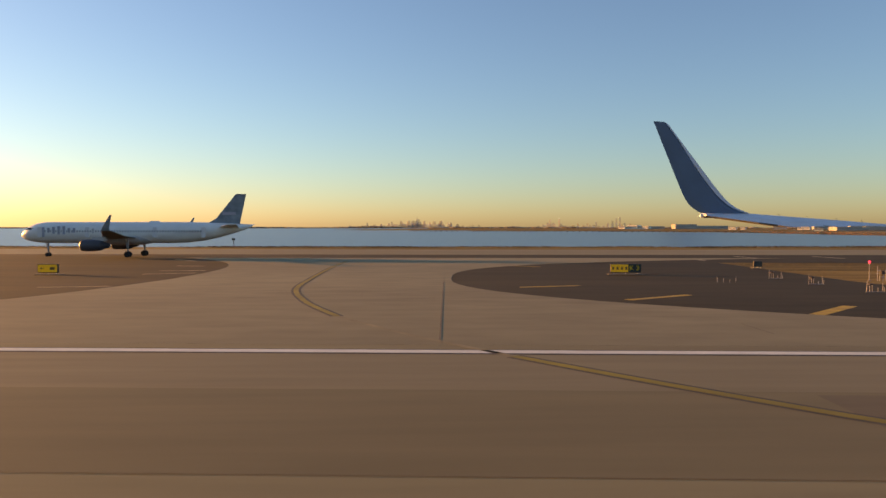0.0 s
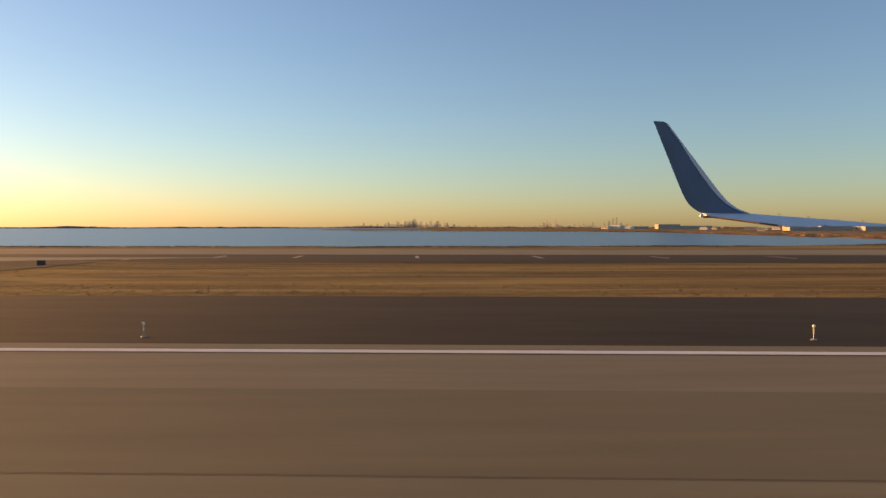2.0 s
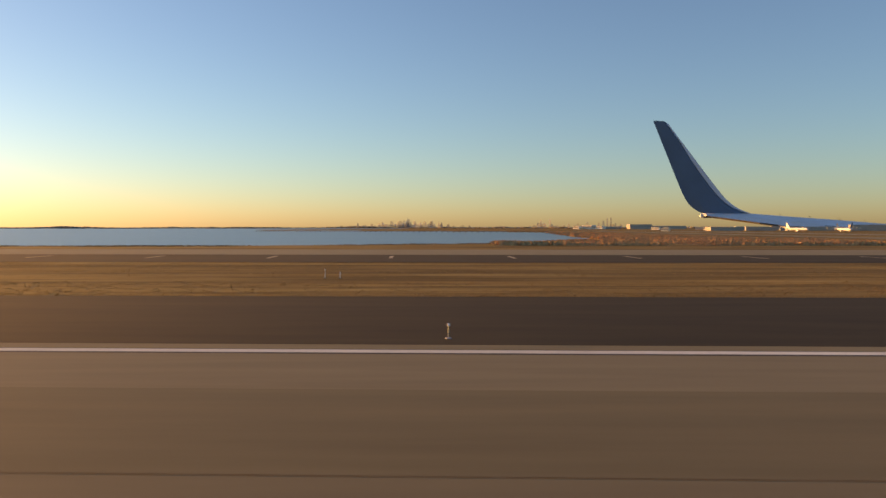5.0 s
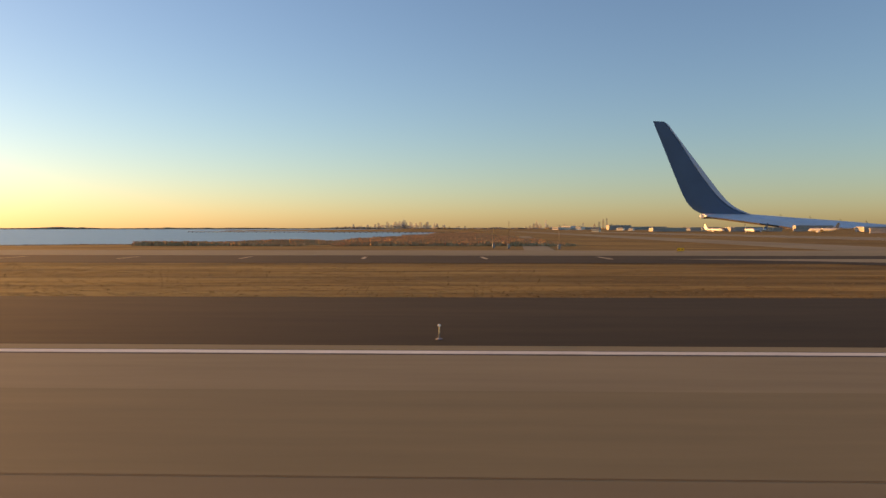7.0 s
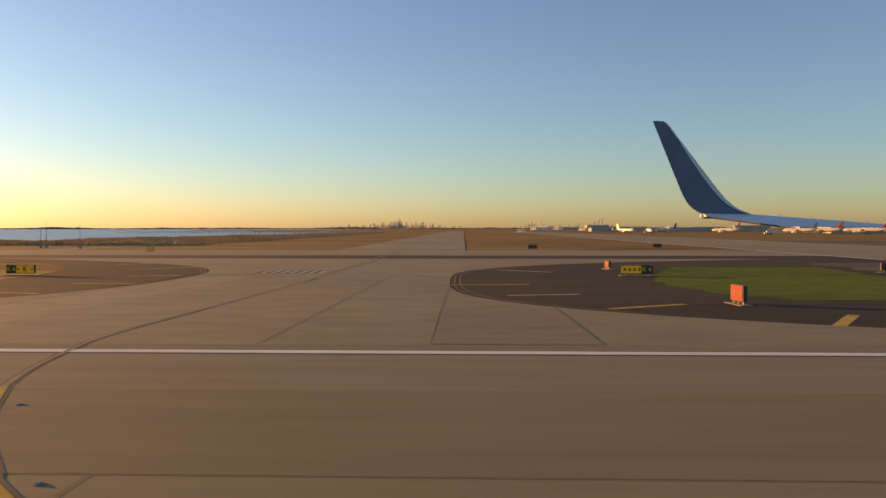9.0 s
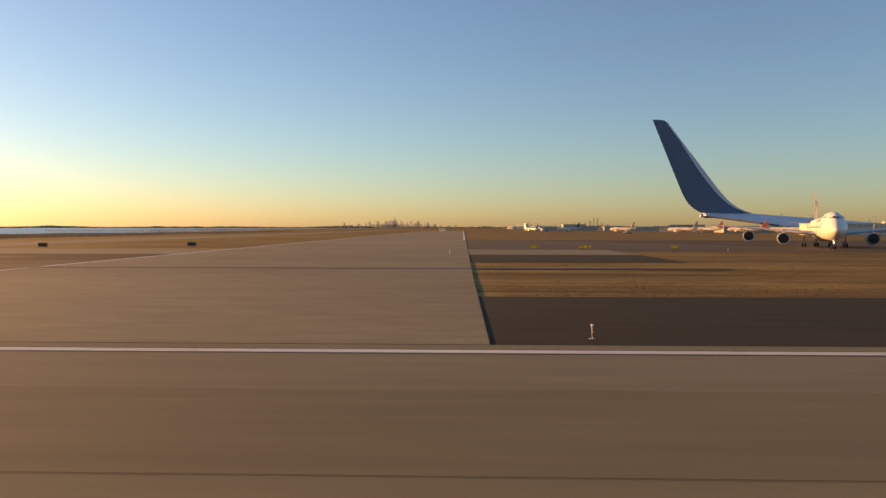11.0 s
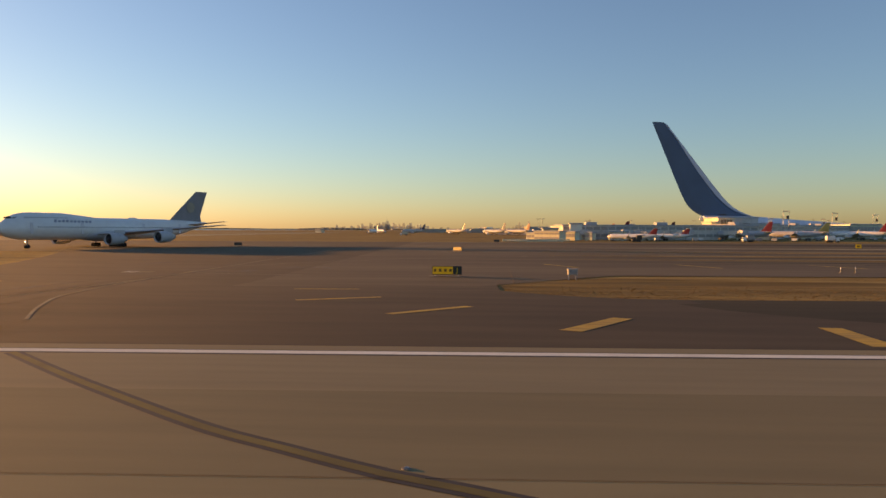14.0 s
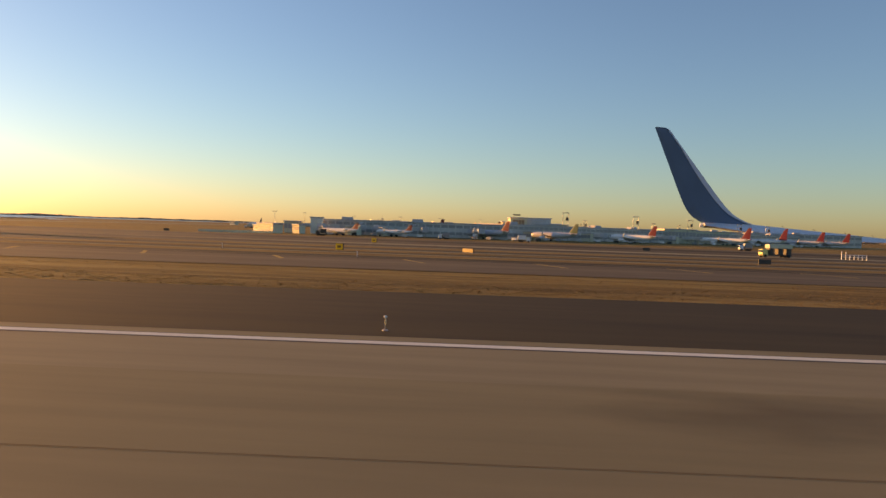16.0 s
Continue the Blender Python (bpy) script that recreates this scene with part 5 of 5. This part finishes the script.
building("pier_end", at(862, 396, g, -44), 17, 6, 4.8, PALE_WALL, "sunlit pale gate block on the pier", 5, 2, False)
building("gate_block", at(870, 424, g), 9, 8, 6.6, PALE_WALL, "pale upper storey at the pier's end", 4, 1, False)
building("gate_block", at(886, 424, g), 7, 3, 9.4, WHITE_WALL, "white-walled plant room above the pier's end", 0, 1, False)
for u, d, w, h in ((880, 404, 7, 4.6), (893, 414, 5, 4.0), (908, 420, 10, 4.8), (926, 424, 6, 4.4), (985, 446, 8, 5.2), (1018, 474, 7, 5.0), (1062, 510, 8, 5.5), (1142, 575, 8, 5.5)):
    building("gate_block", at(u, d, g, -44), w, 4, h, PALE_WALL, "small sunlit pale service block at the pier", 3, 1, False)
# tall hall with one great framed window, and its wings
hall = building("terminal_hall", at(1013, 535, g), 12.5, 30, 15.4, PALE_WALL, "tall pale terminal hall with one great framed window", 0, 1, False)
bm = bmesh.new()
box(bm, (6.2, -0.03, 10.6), (8.6, 0.2, 7.2))
window = part("great_window", bm, HALL_PANE, hall, "wide brown-tinted window")
for x in (4.1, 6.2, 8.3):
    bm = bmesh.new()
    box(bm, (x, -0.18, 10.6), (0.22, 0.14, 7.2))
    part("mullion", bm, PALE_WALL, window)
building("terminal_hall", at(1025.6, 537, g), 18, 28, 15.4, WALL, "tall grey terminal hall above the pier", 0, 1, False)
building("terminal_hall", at(1007, 532, g), 5.8, 20, 12.0, PALE_WALL, "lower pale annex beside the tall hall", 2, 1, False)
building("terminal_hall", at(1033, 526, g), 22, 30, 10.9, PALE_WALL, "pale terminal hall with a glazed front", 10, 1, False)
building("terminal_hall", at(1147, 600, g), 26, 30, 11.4, PALE_WALL, "long pale terminal hall behind the pier", 9, 1, False)
building("terminal_hall", at(1175, 622, g), 34, 30, 10.6, PALE_WALL, "long pale terminal hall behind the pier", 12, 1, False)
building("terminal_block", at(900, 590, g), 90, 40, 9.0, WALL, "grey terminal block behind the pier", 20, 2)
building("terminal_block", at(1100, 760, g), 300, 60, 12.0, WALL, "grey terminal block far behind the pier", 40, 2)
board = thing("roof_board", at(1018, 540, g + 15.9), "dark sign board on posts above the tall hall", "board")
bm = bmesh.new()
box(bm, (0, 0, 2.0), (5.6, 0.3, 0.9), bevel=0.05)
part("panel", bm, DARK, board)
for x in (-2.5, 2.5):
    bm = bmesh.new()
    tube(bm, (x, 0, 0), (x, 0, 1.6), 0.1, 0.1, 8)
    part("leg", bm, GREY, board)


def jet_bridge(m, length):
    root = thing("jet_bridge", m, "pale covered jet bridge on a wheeled support", "jet bridge", "jet bridges")
    bm = bmesh.new()
    box(bm, (0, -length / 2, 4.6), (2.6, length, 2.6), bevel=0.12)
    part("tunnel", bm, BRIDGE, root)
    bm = bmesh.new()
    box(bm, (0, -length - 1.2, 4.6), (4.0, 3.2, 3.2), bevel=0.3)
    part("cab", bm, BELLY, root)
    for y in (-length * 0.75, -1.5):
        bm = bmesh.new()
        tube(bm, (-0.8, y, 0), (-0.8, y, 3.4), 0.22, 0.22, 8)
        tube(bm, (0.8, y, 0), (0.8, y, 3.4), 0.22, 0.22, 8)
        part("support", bm, GREY, root)


for i, (u, d, turn, l) in enumerate(((900, 440, -18, 20), (914, 441, 12, 18), (934, 442, -25, 17), (952, 443, 8, 22), (984, 445, 12, 20), (1024, 492, 20, 24), (1066, 527, 30, 22), (1084, 542, 50, 20), (1128, 578, 30, 24), (1160, 604, 42, 20), (1180, 622, 30, 22), (1230, 662, 30, 24), (1268, 694, 40, 20))):
    jet_bridge(at(u, d, g, turn), l)


def flood_mast(m, high, wide=3.9):
    root = thing("flood_mast", m, "grey steel light gantry with a square lamp frame", "light mast", "light masts")
    for x in (-wide / 2, wide / 2):
        bm = bmesh.new()
        tube(bm, (x, 0, 0), (x, 0, high), 0.2, 0.16, 8)
        part("leg", bm, GREY, root)
    for z in (high, high * 0.72):
        bm = bmesh.new()
        box(bm, (0, 0, z), (wide + 0.8, 0.35, 0.28))
        part("crossbeam", bm, GREY, root)
    for i in range(4):
        bm = bmesh.new()
        box(bm, (wide * (i / 3 - 0.5), -0.2, high + 0.35), (0.7, 0.4, 0.4), 0.8, 0.05)
        part("floodlight", bm, GREY, root)
    bm = bmesh.new()
    box(bm, (wide * 0.22, -0.3, high * 0.79), (1.7, 0.8, 2.2), bevel=0.1)
    part("lamp_box", bm, DARK, root)


for u, d, h in ((1050, 505, 19.6), (1113, 560, 19.8), (1168, 600, 19.4), (1228, 648, 18.5), (1268, 682, 18.0)):
    flood_mast(at(u, d, g), h)
for u, d, h in ((1080, 600, 16.0), (1152, 655, 16.5), (1201, 740, 17.0)):
    flood_mast(at(u, d, g), h, 2.6)


def slim_mast(m, high):
    root = thing("light_pole", m, "slim pale light pole with a crossarm on the pier", "light pole", "light poles")
    bm = bmesh.new()
    tube(bm, (0, 0, 0), (0, 0, high), 0.14, 0.08, 8)
    part("shaft", bm, PALE_WALL, root)
    bm = bmesh.new()
    box(bm, (0, 0, high), (3.0, 0.25, 0.22))
    part("crossarm", bm, GREY, root)


for u, d, h in ((868, 410, 12.3), (872, 470, 13.0), (905, 470, 12.0), (935, 480, 12.5), (962, 500, 12.5), (990, 520, 13.0)):
    slim_mast(at(u, d, g), h)

fence = thing("blast_fence", at(843, 358, g, -20), "low pale slatted barrier beside the pier end", "fence")
for i in range(22):
    bm = bmesh.new()
    box(bm, (i * 1.4, 0, 0.5), (0.95, 0.2, 1.0), 0.9)
    part("slat", bm, PALE_WALL, fence)
bm = bmesh.new()
box(bm, (14.7, 0.05, 1.05), (30.4, 0.3, 0.12))
part("rail", bm, PALE_WALL, fence)
fence = thing("blast_fence", at(843, 359.5, g, 28), "low pale slatted barrier running back beside the pier", "fence")
for i in range(26):
    bm = bmesh.new()
    box(bm, (i * 1.6, 0, 0.55), (1.5, 0.2, 1.1), 0.9)
    part("slat", bm, PALE_WALL, fence)


PALE_CAB = material("cream_cab_paint", (0.72, 0.58, 0.20), 0.45, vary=0.06, grain=2.0, large=0.3, local=True)


def truck(m, cab_mat, load_mat, length, label, raised=0.0):
    root = thing("service_truck", m, label, "truck", "service vehicles")
    bm = bmesh.new()
    box(bm, (0.95, 0, 1.5), (1.9, 2.3, 2.0), 0.88, 0.12)
    cab = part("cab", bm, cab_mat, root)
    bm = bmesh.new()
    box(bm, (0.25, 0, 1.95), (0.9, 2.0, 0.7), 0.9, 0.05)
    part("windscreen", bm, GLASS, cab)
    bm = bmesh.new()
    box(bm, (length / 2 + 1.1, 0, 2.35 + raised * 1.1), (length - 2.4, 2.4, 2.2 - raised * 0.9), bevel=0.15)
    part("load_body", bm, load_mat, root)
    bm = bmesh.new()
    box(bm, (length / 2, 0, 0.75), (length, 1.6, 0.35))
    part("chassis", bm, DARK, root)
    if raised:
        for x in (3.2, length * 0.62, length - 1.0):
            bm = bmesh.new()
            box(bm, (x, 0, 1.9), (1.3, 2.0, 2.0), bevel=0.05)
            part("lift_frame", bm, DARK, root)
    for x in (1.0, length - 2.4, length - 1.2):
        for y in (-1.0, 1.0):
            bm = bmesh.new()
            tube(bm, (x, y - 0.18, 0.5), (x, y + 0.18, 0.5), 0.5, None, 14)
            part("wheel", bm, RUBBER, root)


truck(at(1070, 222, g, 12), PALE_CAB, PALE_WALL, 10.4, "yellow-fronted airport truck with a pale raised load body", 1.0)
truck(at(1012, 362, g, 180), WHITE_PAINT, WHITE_PAINT, 6.5, "white catering truck beside a parked jet")
truck(at(965, 366, g, 0), WHITE_PAINT, GREY, 6.0, "white service truck on the apron")
truck(at(760, 700, g, 0), WHITE_PAINT, PALE_WALL, 8.0, "white truck far off on the apron")
truck(at(905, 350, g, 0), DARK, DARK, 5.0, "dark service truck on the apron")
truck(at(1105, 330, g, 0), WHITE_PAINT, GREY, 6.0, "white service truck on the apron")



def cart(m, body, label):
    root = thing("baggage_cart", m, label, "cart", "baggage carts")
    bm = bmesh.new()
    box(bm, (0, 0, 1.15), (2.8, 1.5, 1.3), bevel=0.08)
    part("box_body", bm, body, root)
    bm = bmesh.new()
    box(bm, (0, 0, 0.42), (3.0, 1.3, 0.14))
    part("deck", bm, DARK, root)
    for x in (-1.0, 1.0):
        for y in (-0.6, 0.6):
            bm = bmesh.new()
            tube(bm, (x, y - 0.1, 0.25), (x, y + 0.1, 0.25), 0.25, None, 10)
            part("wheel", bm, RUBBER, root)


rng_carts = random.Random(11)
for i in range(30):
    u = 905 + i * 13.0 + rng_carts.uniform(-4, 4)
    d = (392 if u < 1000 else 400 + 0.8 * (u - 1000)) + rng_carts.uniform(-12, 8)
    cart(at(u, d, g, rng_carts.uniform(-40, 40)), (WHITE_PAINT, DARK, GREY, BRIDGE)[i % 4], "pale covered baggage cart on the apron" if i % 4 != 1 else "dark covered baggage cart on the apron")
stand = thing("equipment_stand", at(1096, 224, g), "row of white posts and low frames on the apron edge", "equipment")
for i in range(7):
    bm = bmesh.new()
    tube(bm, (i * 1.3, 0, 0), (i * 1.3, 0, 2.6 if i < 2 else 1.7), 0.12, 0.1, 8)
    part("post", bm, WHITE_PAINT, stand)
for z, w in ((1.5, 8.0), (0.9, 8.0)):
    bm = bmesh.new()
    box(bm, (3.9, 0, z), (w, 0.15, 0.15))
    part("crossbar", bm, WHITE_PAINT, stand)

# hangars and sheds across the field
DIM_WALL = material("grey_hangar_wall", (0.40, 0.37, 0.33), 0.8, vary=0.15, grain=0.3, large=0.06, local=True)
for u, d, w, h, wall, deep, turn in ((915, 4190, 60, 21, WHITE_WALL, 60, -40), (860, 4190, 40, 14, WHITE_WALL, 40, -40), (960, 4150, 70, 15, WHITE_WALL, 50, -40), (1010, 4250, 150, 14, DIM_WALL, 40, 0), (1180, 4100, 130, 26, DIM_WALL, 60, 0), (1320, 4300, 260, 18, DIM_WALL, 40, 0),
                                     (862, 2450, 26, 8, WHITE_WALL, 14, -40), (905, 2450, 16, 7, WHITE_WALL, 14, -40), (1000, 2400, 42, 9, DIM_WALL, 30, -30), (1075, 2350, 26, 9, WHITE_WALL, 20, -40), (1120, 2350, 60, 10, DIM_WALL, 30, -20), (1220, 2300, 90, 11, DIM_WALL, 30, -20), (890, 2000, 14, 6, WHITE_WALL, 10, -40), (960, 1900, 22, 6, DIM_WALL, 14, -30), (1040, 1850, 12, 6, WHITE_WALL, 10, -40),
                                     (735, 1500, 70, 7, DIM_WALL, 30, 0), (830, 1550, 60, 8, DIM_WALL, 30, -20), (900, 1500, 110, 8, DIM_WALL, 30, 0), (1030, 1480, 70, 12, DIM_WALL, 40, -20), (1130, 1400, 120, 9, DIM_WALL, 40, -10),
                                     (850, 900, 60, 6, DIM_WALL, 30, -30), (935, 910, 120, 7, DIM_WALL, 40, 0), (1075, 900, 90, 8, DIM_WALL, 40, 0), (1180, 980, 200, 9, DIM_WALL, 50, 0), (560, 1250, 14, 5, PALE_WALL, 8, -30)):
    building("hangar", at(u, d, g, turn), w, deep, h, wall, "pale flat-roofed airport building far across the field" if wall is DIM_WALL else "white sunlit airport shed far across the field", 8 if h > 10 else 4, 1, False)

# low trestle across the mouth of the bay
trestle = thing("trestle", at(-150, 1230, -1.55, -24.5), "long low dark timber trestle across the bay", "trestle")
bm = bmesh.new()
box(bm, (275, 0, 1.7), (550, 3.0, 0.6))
part("deck", bm, DARK, trestle)
for i in range(56):
    bm = bmesh.new()
    tube(bm, (i * 10.0, 0, -1.0), (i * 10.0, 0, 1.5), 0.8, 0.7, 6)
    part("support", bm, DARK, trestle)

# ---- the wing ----
# It flies with the camera, which nothing in a standing place can do; it stands so far out, and so much larger, that
# its bearing holds all along the walk.
WING_SIZE = 250.0
ax = radians(LEAN)
px, py = 1662.0, 4577.8
wing_root = tagged(new("aircraft_wing"), "grey aircraft wing that ends in an upswept dark blue winglet", "aircraft wing")
wing_root.matrix_world = pose(px * math.cos(ax) - py * math.sin(ax), px * math.sin(ax) + py * math.cos(ax), 90.0, 0, 0, LEAN - 10) @ Matrix.Diagonal((WING_SIZE,) * 3 + (1,))
WING_GREY = material("wing_grey", (0.68, 0.70, 0.74), 0.4, vary=0.06, grain=2.0, large=0.6, local=True)
WING_BLUE = material("winglet_blue", (0.045, 0.142, 0.245), 0.5, vary=0.08, grain=1.5, large=0.5, local=True)
EDGE_METAL = material("leading_edge_metal", (0.50, 0.54, 0.60), 0.4, metal=0.0, vary=0.06, grain=2.0, large=0.5, local=True)


def winglet_span(s):
    """Trailing and leading edge of the winglet at s from its foot (0) to its tip (1)."""
    foot = math.exp(-s / 0.06)
    back = 0.31 * foot - 0.27 - 0.95 * s
    front = 0.85 - 1.71 * s + 0.37 * foot
    return back, front


secs, edge = [], []
for i in range(15):
    s = (i / 14) ** 1.5
    back, front = winglet_span(s)
    z = 2.42 * s + 0.02
    th = 0.05 * (1 - 0.5 * s)
    secs.append([(back, 0.0, z), (back + 0.25 * (front - back), -th * 0.6, z), (back + 0.75 * (front - back), -th, z - 0.02 * s), (front, 0.0, z - 0.07 * s), (back + 0.75 * (front - back), th, z - 0.02 * s), (back + 0.25 * (front - back), th * 0.6, z)])
    w = 0.05 + 0.09 * math.sin(math.pi * min(1, s * 1.1 + 0.12))
    edge.append([(front - w, -th - 0.006, z - 0.05 * s), (front + 0.01, 0, z - 0.07 * s), (front - w, th + 0.006, z - 0.05 * s)])
bm = bmesh.new()
rings(bm, secs)
part("winglet", bm, WING_BLUE, wing_root, "dark blue upswept winglet")
bm = bmesh.new()
rings(bm, edge)
part("leading_edge", bm, EDGE_METAL, wing_root, "paler metal leading edge")
bm = bmesh.new()
loops = []
for x, y, top, low in ((0.05, 0.0, 0.03, -0.05), (0.5, 0.0, 0.03, -0.11), (1.15, 0.01, 0.02, -0.20), (2.2, 0.0, -0.07, -0.35), (3.24, 0.0, -0.15, -0.50), (4.37, 0.0, -0.25, -0.68), (5.6, 0.0, -0.36, -0.9)):
    mid = (top + low) / 2
    loops.append([(x, y - 0.5, low), (x, y - 0.35, mid), (x, y, top), (x, y + 0.35, mid), (x, y + 0.5, low)])
rings(bm, loops)
part("wing_panel", bm, WING_GREY, wing_root, "pale grey wing skin")
for x, z in ((1.9, -0.04), (2.6, -0.10), (3.3, -0.165), (3.9, -0.21)):
    bm = bmesh.new()
    tube(bm, (x, -0.2, z), (x - 0.04, -0.2, z + 0.05), 0.006, 0.004, 6)
    part("static_wick", bm, DARK, wing_root)
for x0, z0, x1, z1 in ((1.3, -0.235, 1.75, -0.30), (2.05, -0.345, 2.6, -0.425), (2.75, -0.44, 4.5, -0.72)):
    bm = bmesh.new()
    tube(bm, (x0, -0.52, z0), (x1, -0.52, z1), 0.016, 0.022, 6)
    part("flap_edge", bm, DARK, wing_root, "dark gap along the trailing edge")
bm = bmesh.new()
tube(bm, (2.9, -0.36, -0.30), (5.4, -0.36, -0.60), 0.008, 0.010, 6)
part("aileron_gap", bm, DARK, wing_root, "thin dark gap between wing and aileron")
bm = bmesh.new()
box(bm, (0.0, -0.1, -0.04), (0.09, 0.1, 0.10), 0.8, 0.015)
part("tail_light", bm, CAP, wing_root, "white lamp housing")
bm = bmesh.new()
box(bm, (0.28, -0.1, -0.075), (0.5, 0.12, 0.05), 0.7, 0.01)
part("lamp_fairing", bm, NAVY, wing_root)

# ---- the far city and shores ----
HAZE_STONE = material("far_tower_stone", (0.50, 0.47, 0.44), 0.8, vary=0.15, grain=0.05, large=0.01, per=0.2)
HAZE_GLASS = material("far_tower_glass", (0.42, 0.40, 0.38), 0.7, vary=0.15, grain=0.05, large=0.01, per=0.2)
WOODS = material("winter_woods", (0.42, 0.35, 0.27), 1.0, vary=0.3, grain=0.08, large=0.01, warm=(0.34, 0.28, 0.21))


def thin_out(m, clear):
    """Imitates the haze of the air between: the sky shines partly through a far surface."""
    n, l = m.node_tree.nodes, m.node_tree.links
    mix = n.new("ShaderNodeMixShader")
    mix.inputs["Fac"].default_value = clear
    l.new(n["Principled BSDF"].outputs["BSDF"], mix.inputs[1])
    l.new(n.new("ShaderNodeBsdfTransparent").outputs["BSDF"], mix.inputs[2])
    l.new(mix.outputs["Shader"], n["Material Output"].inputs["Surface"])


# Haze is imitated by making the far towers and woods partly transparent.
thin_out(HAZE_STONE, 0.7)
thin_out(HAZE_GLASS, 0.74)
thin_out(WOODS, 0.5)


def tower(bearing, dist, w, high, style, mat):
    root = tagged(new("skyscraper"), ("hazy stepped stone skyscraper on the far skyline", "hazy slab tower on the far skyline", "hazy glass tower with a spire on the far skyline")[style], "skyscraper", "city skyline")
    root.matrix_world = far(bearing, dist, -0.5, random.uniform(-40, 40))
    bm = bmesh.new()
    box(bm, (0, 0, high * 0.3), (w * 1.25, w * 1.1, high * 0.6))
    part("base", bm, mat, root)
    bm = bmesh.new()
    if style == 0:
        box(bm, (0, 0, high * 0.72), (w * 0.9, w * 0.8, high * 0.26))
        box(bm, (0, 0, high * 0.92), (w * 0.55, w * 0.5, high * 0.16), 0.6)
    elif style == 1:
        box(bm, (0, 0, high * 0.8), (w * 1.1, w * 0.9, high * 0.42))
    else:
        box(bm, (0, 0, high * 0.72), (w * 1.1, w * 1.0, high * 0.28), 0.7)
    part("shaft", bm, mat, root)
    if style == 2:
        bm = bmesh.new()
        tube(bm, (0, 0, high * 0.84), (0, 0, high * 1.12), w * 0.13, w * 0.05, 6)
        part("spire", bm, mat, root)


def bearing_of(x):
    """Degrees right of square to the runway of a place x along the far shore, as the walk's middle sees it."""
    return math.degrees(math.atan(x)) - LEAN


rng = random.Random(7)
FAR = 3390.0
for i in range(74):
    x = rng.gauss(-0.058, 0.042)
    h = (6 + 22 * rng.random() ** 2) * (1.25 - min(1, abs(x + 0.058) / 0.09))
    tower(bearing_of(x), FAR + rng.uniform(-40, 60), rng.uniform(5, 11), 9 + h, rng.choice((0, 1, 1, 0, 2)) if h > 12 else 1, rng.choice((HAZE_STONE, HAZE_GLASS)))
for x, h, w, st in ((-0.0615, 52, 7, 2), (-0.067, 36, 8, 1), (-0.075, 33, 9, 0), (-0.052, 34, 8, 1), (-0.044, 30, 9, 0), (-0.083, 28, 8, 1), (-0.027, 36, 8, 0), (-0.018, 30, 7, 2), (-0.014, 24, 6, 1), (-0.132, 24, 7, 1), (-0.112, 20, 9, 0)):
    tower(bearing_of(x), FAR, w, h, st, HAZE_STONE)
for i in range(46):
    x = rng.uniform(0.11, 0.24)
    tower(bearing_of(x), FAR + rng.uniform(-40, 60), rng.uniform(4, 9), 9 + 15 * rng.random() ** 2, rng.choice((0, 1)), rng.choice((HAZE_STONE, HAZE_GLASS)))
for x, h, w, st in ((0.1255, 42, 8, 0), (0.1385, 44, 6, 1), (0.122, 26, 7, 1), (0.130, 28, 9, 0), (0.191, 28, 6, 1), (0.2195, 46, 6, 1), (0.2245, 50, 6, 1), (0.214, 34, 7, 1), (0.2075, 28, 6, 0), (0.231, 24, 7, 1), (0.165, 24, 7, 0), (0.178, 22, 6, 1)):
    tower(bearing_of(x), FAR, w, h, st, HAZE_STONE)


def woods(name, label, places):
    """Far trees as many small uneven crowns; places: (x, y, width, height)."""
    verts, faces = [], []
    for x, y, w, h in places:
        n0 = len(verts)
        n = 7
        for lv, (q, z) in enumerate(((0.75, 0.0), (1.0, 0.45), (0.65, 0.85))):
            for i in range(n):
                a = 2 * math.pi * (i + 0.5 * lv) / n
                k = q * w / 2 * rng.uniform(0.75, 1.25)
                verts.append((x + k * math.cos(a), y + k * math.sin(a), -0.8 + h * z * rng.uniform(0.85, 1.15)))
        verts.append((x, y, -0.8 + h))
        for lv in range(2):
            for i in range(n):
                j = (i + 1) % n
                faces.append((n0 + lv * n + i, n0 + lv * n + j, n0 + (lv + 1) * n + j, n0 + (lv + 1) * n + i))
        for i in range(n):
            faces.append((n0 + 2 * n + i, n0 + 2 * n + (i + 1) % n, n0 + 3 * n))
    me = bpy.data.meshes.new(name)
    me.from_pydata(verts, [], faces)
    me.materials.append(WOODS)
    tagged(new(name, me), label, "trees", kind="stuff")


places = []
for i in range(1500):
    b = rng.uniform(-42, 36)
    low = 0.55 + 0.45 * noise.noise((b * 0.25, 0.0, 5.0)) + 0.25 * noise.noise((b * 1.1, 2.0, 5.0))
    if -10 < b < -7.0:
        low += 0.3
    dd = rng.uniform(3080, 3300)
    places.append((dd * math.sin(radians(b)), dd * math.cos(radians(b)), rng.uniform(14, 40), max(3.0, 10.5 * low)))
woods("far_woods", "low hazy line of bare winter woods on the far shore", places)
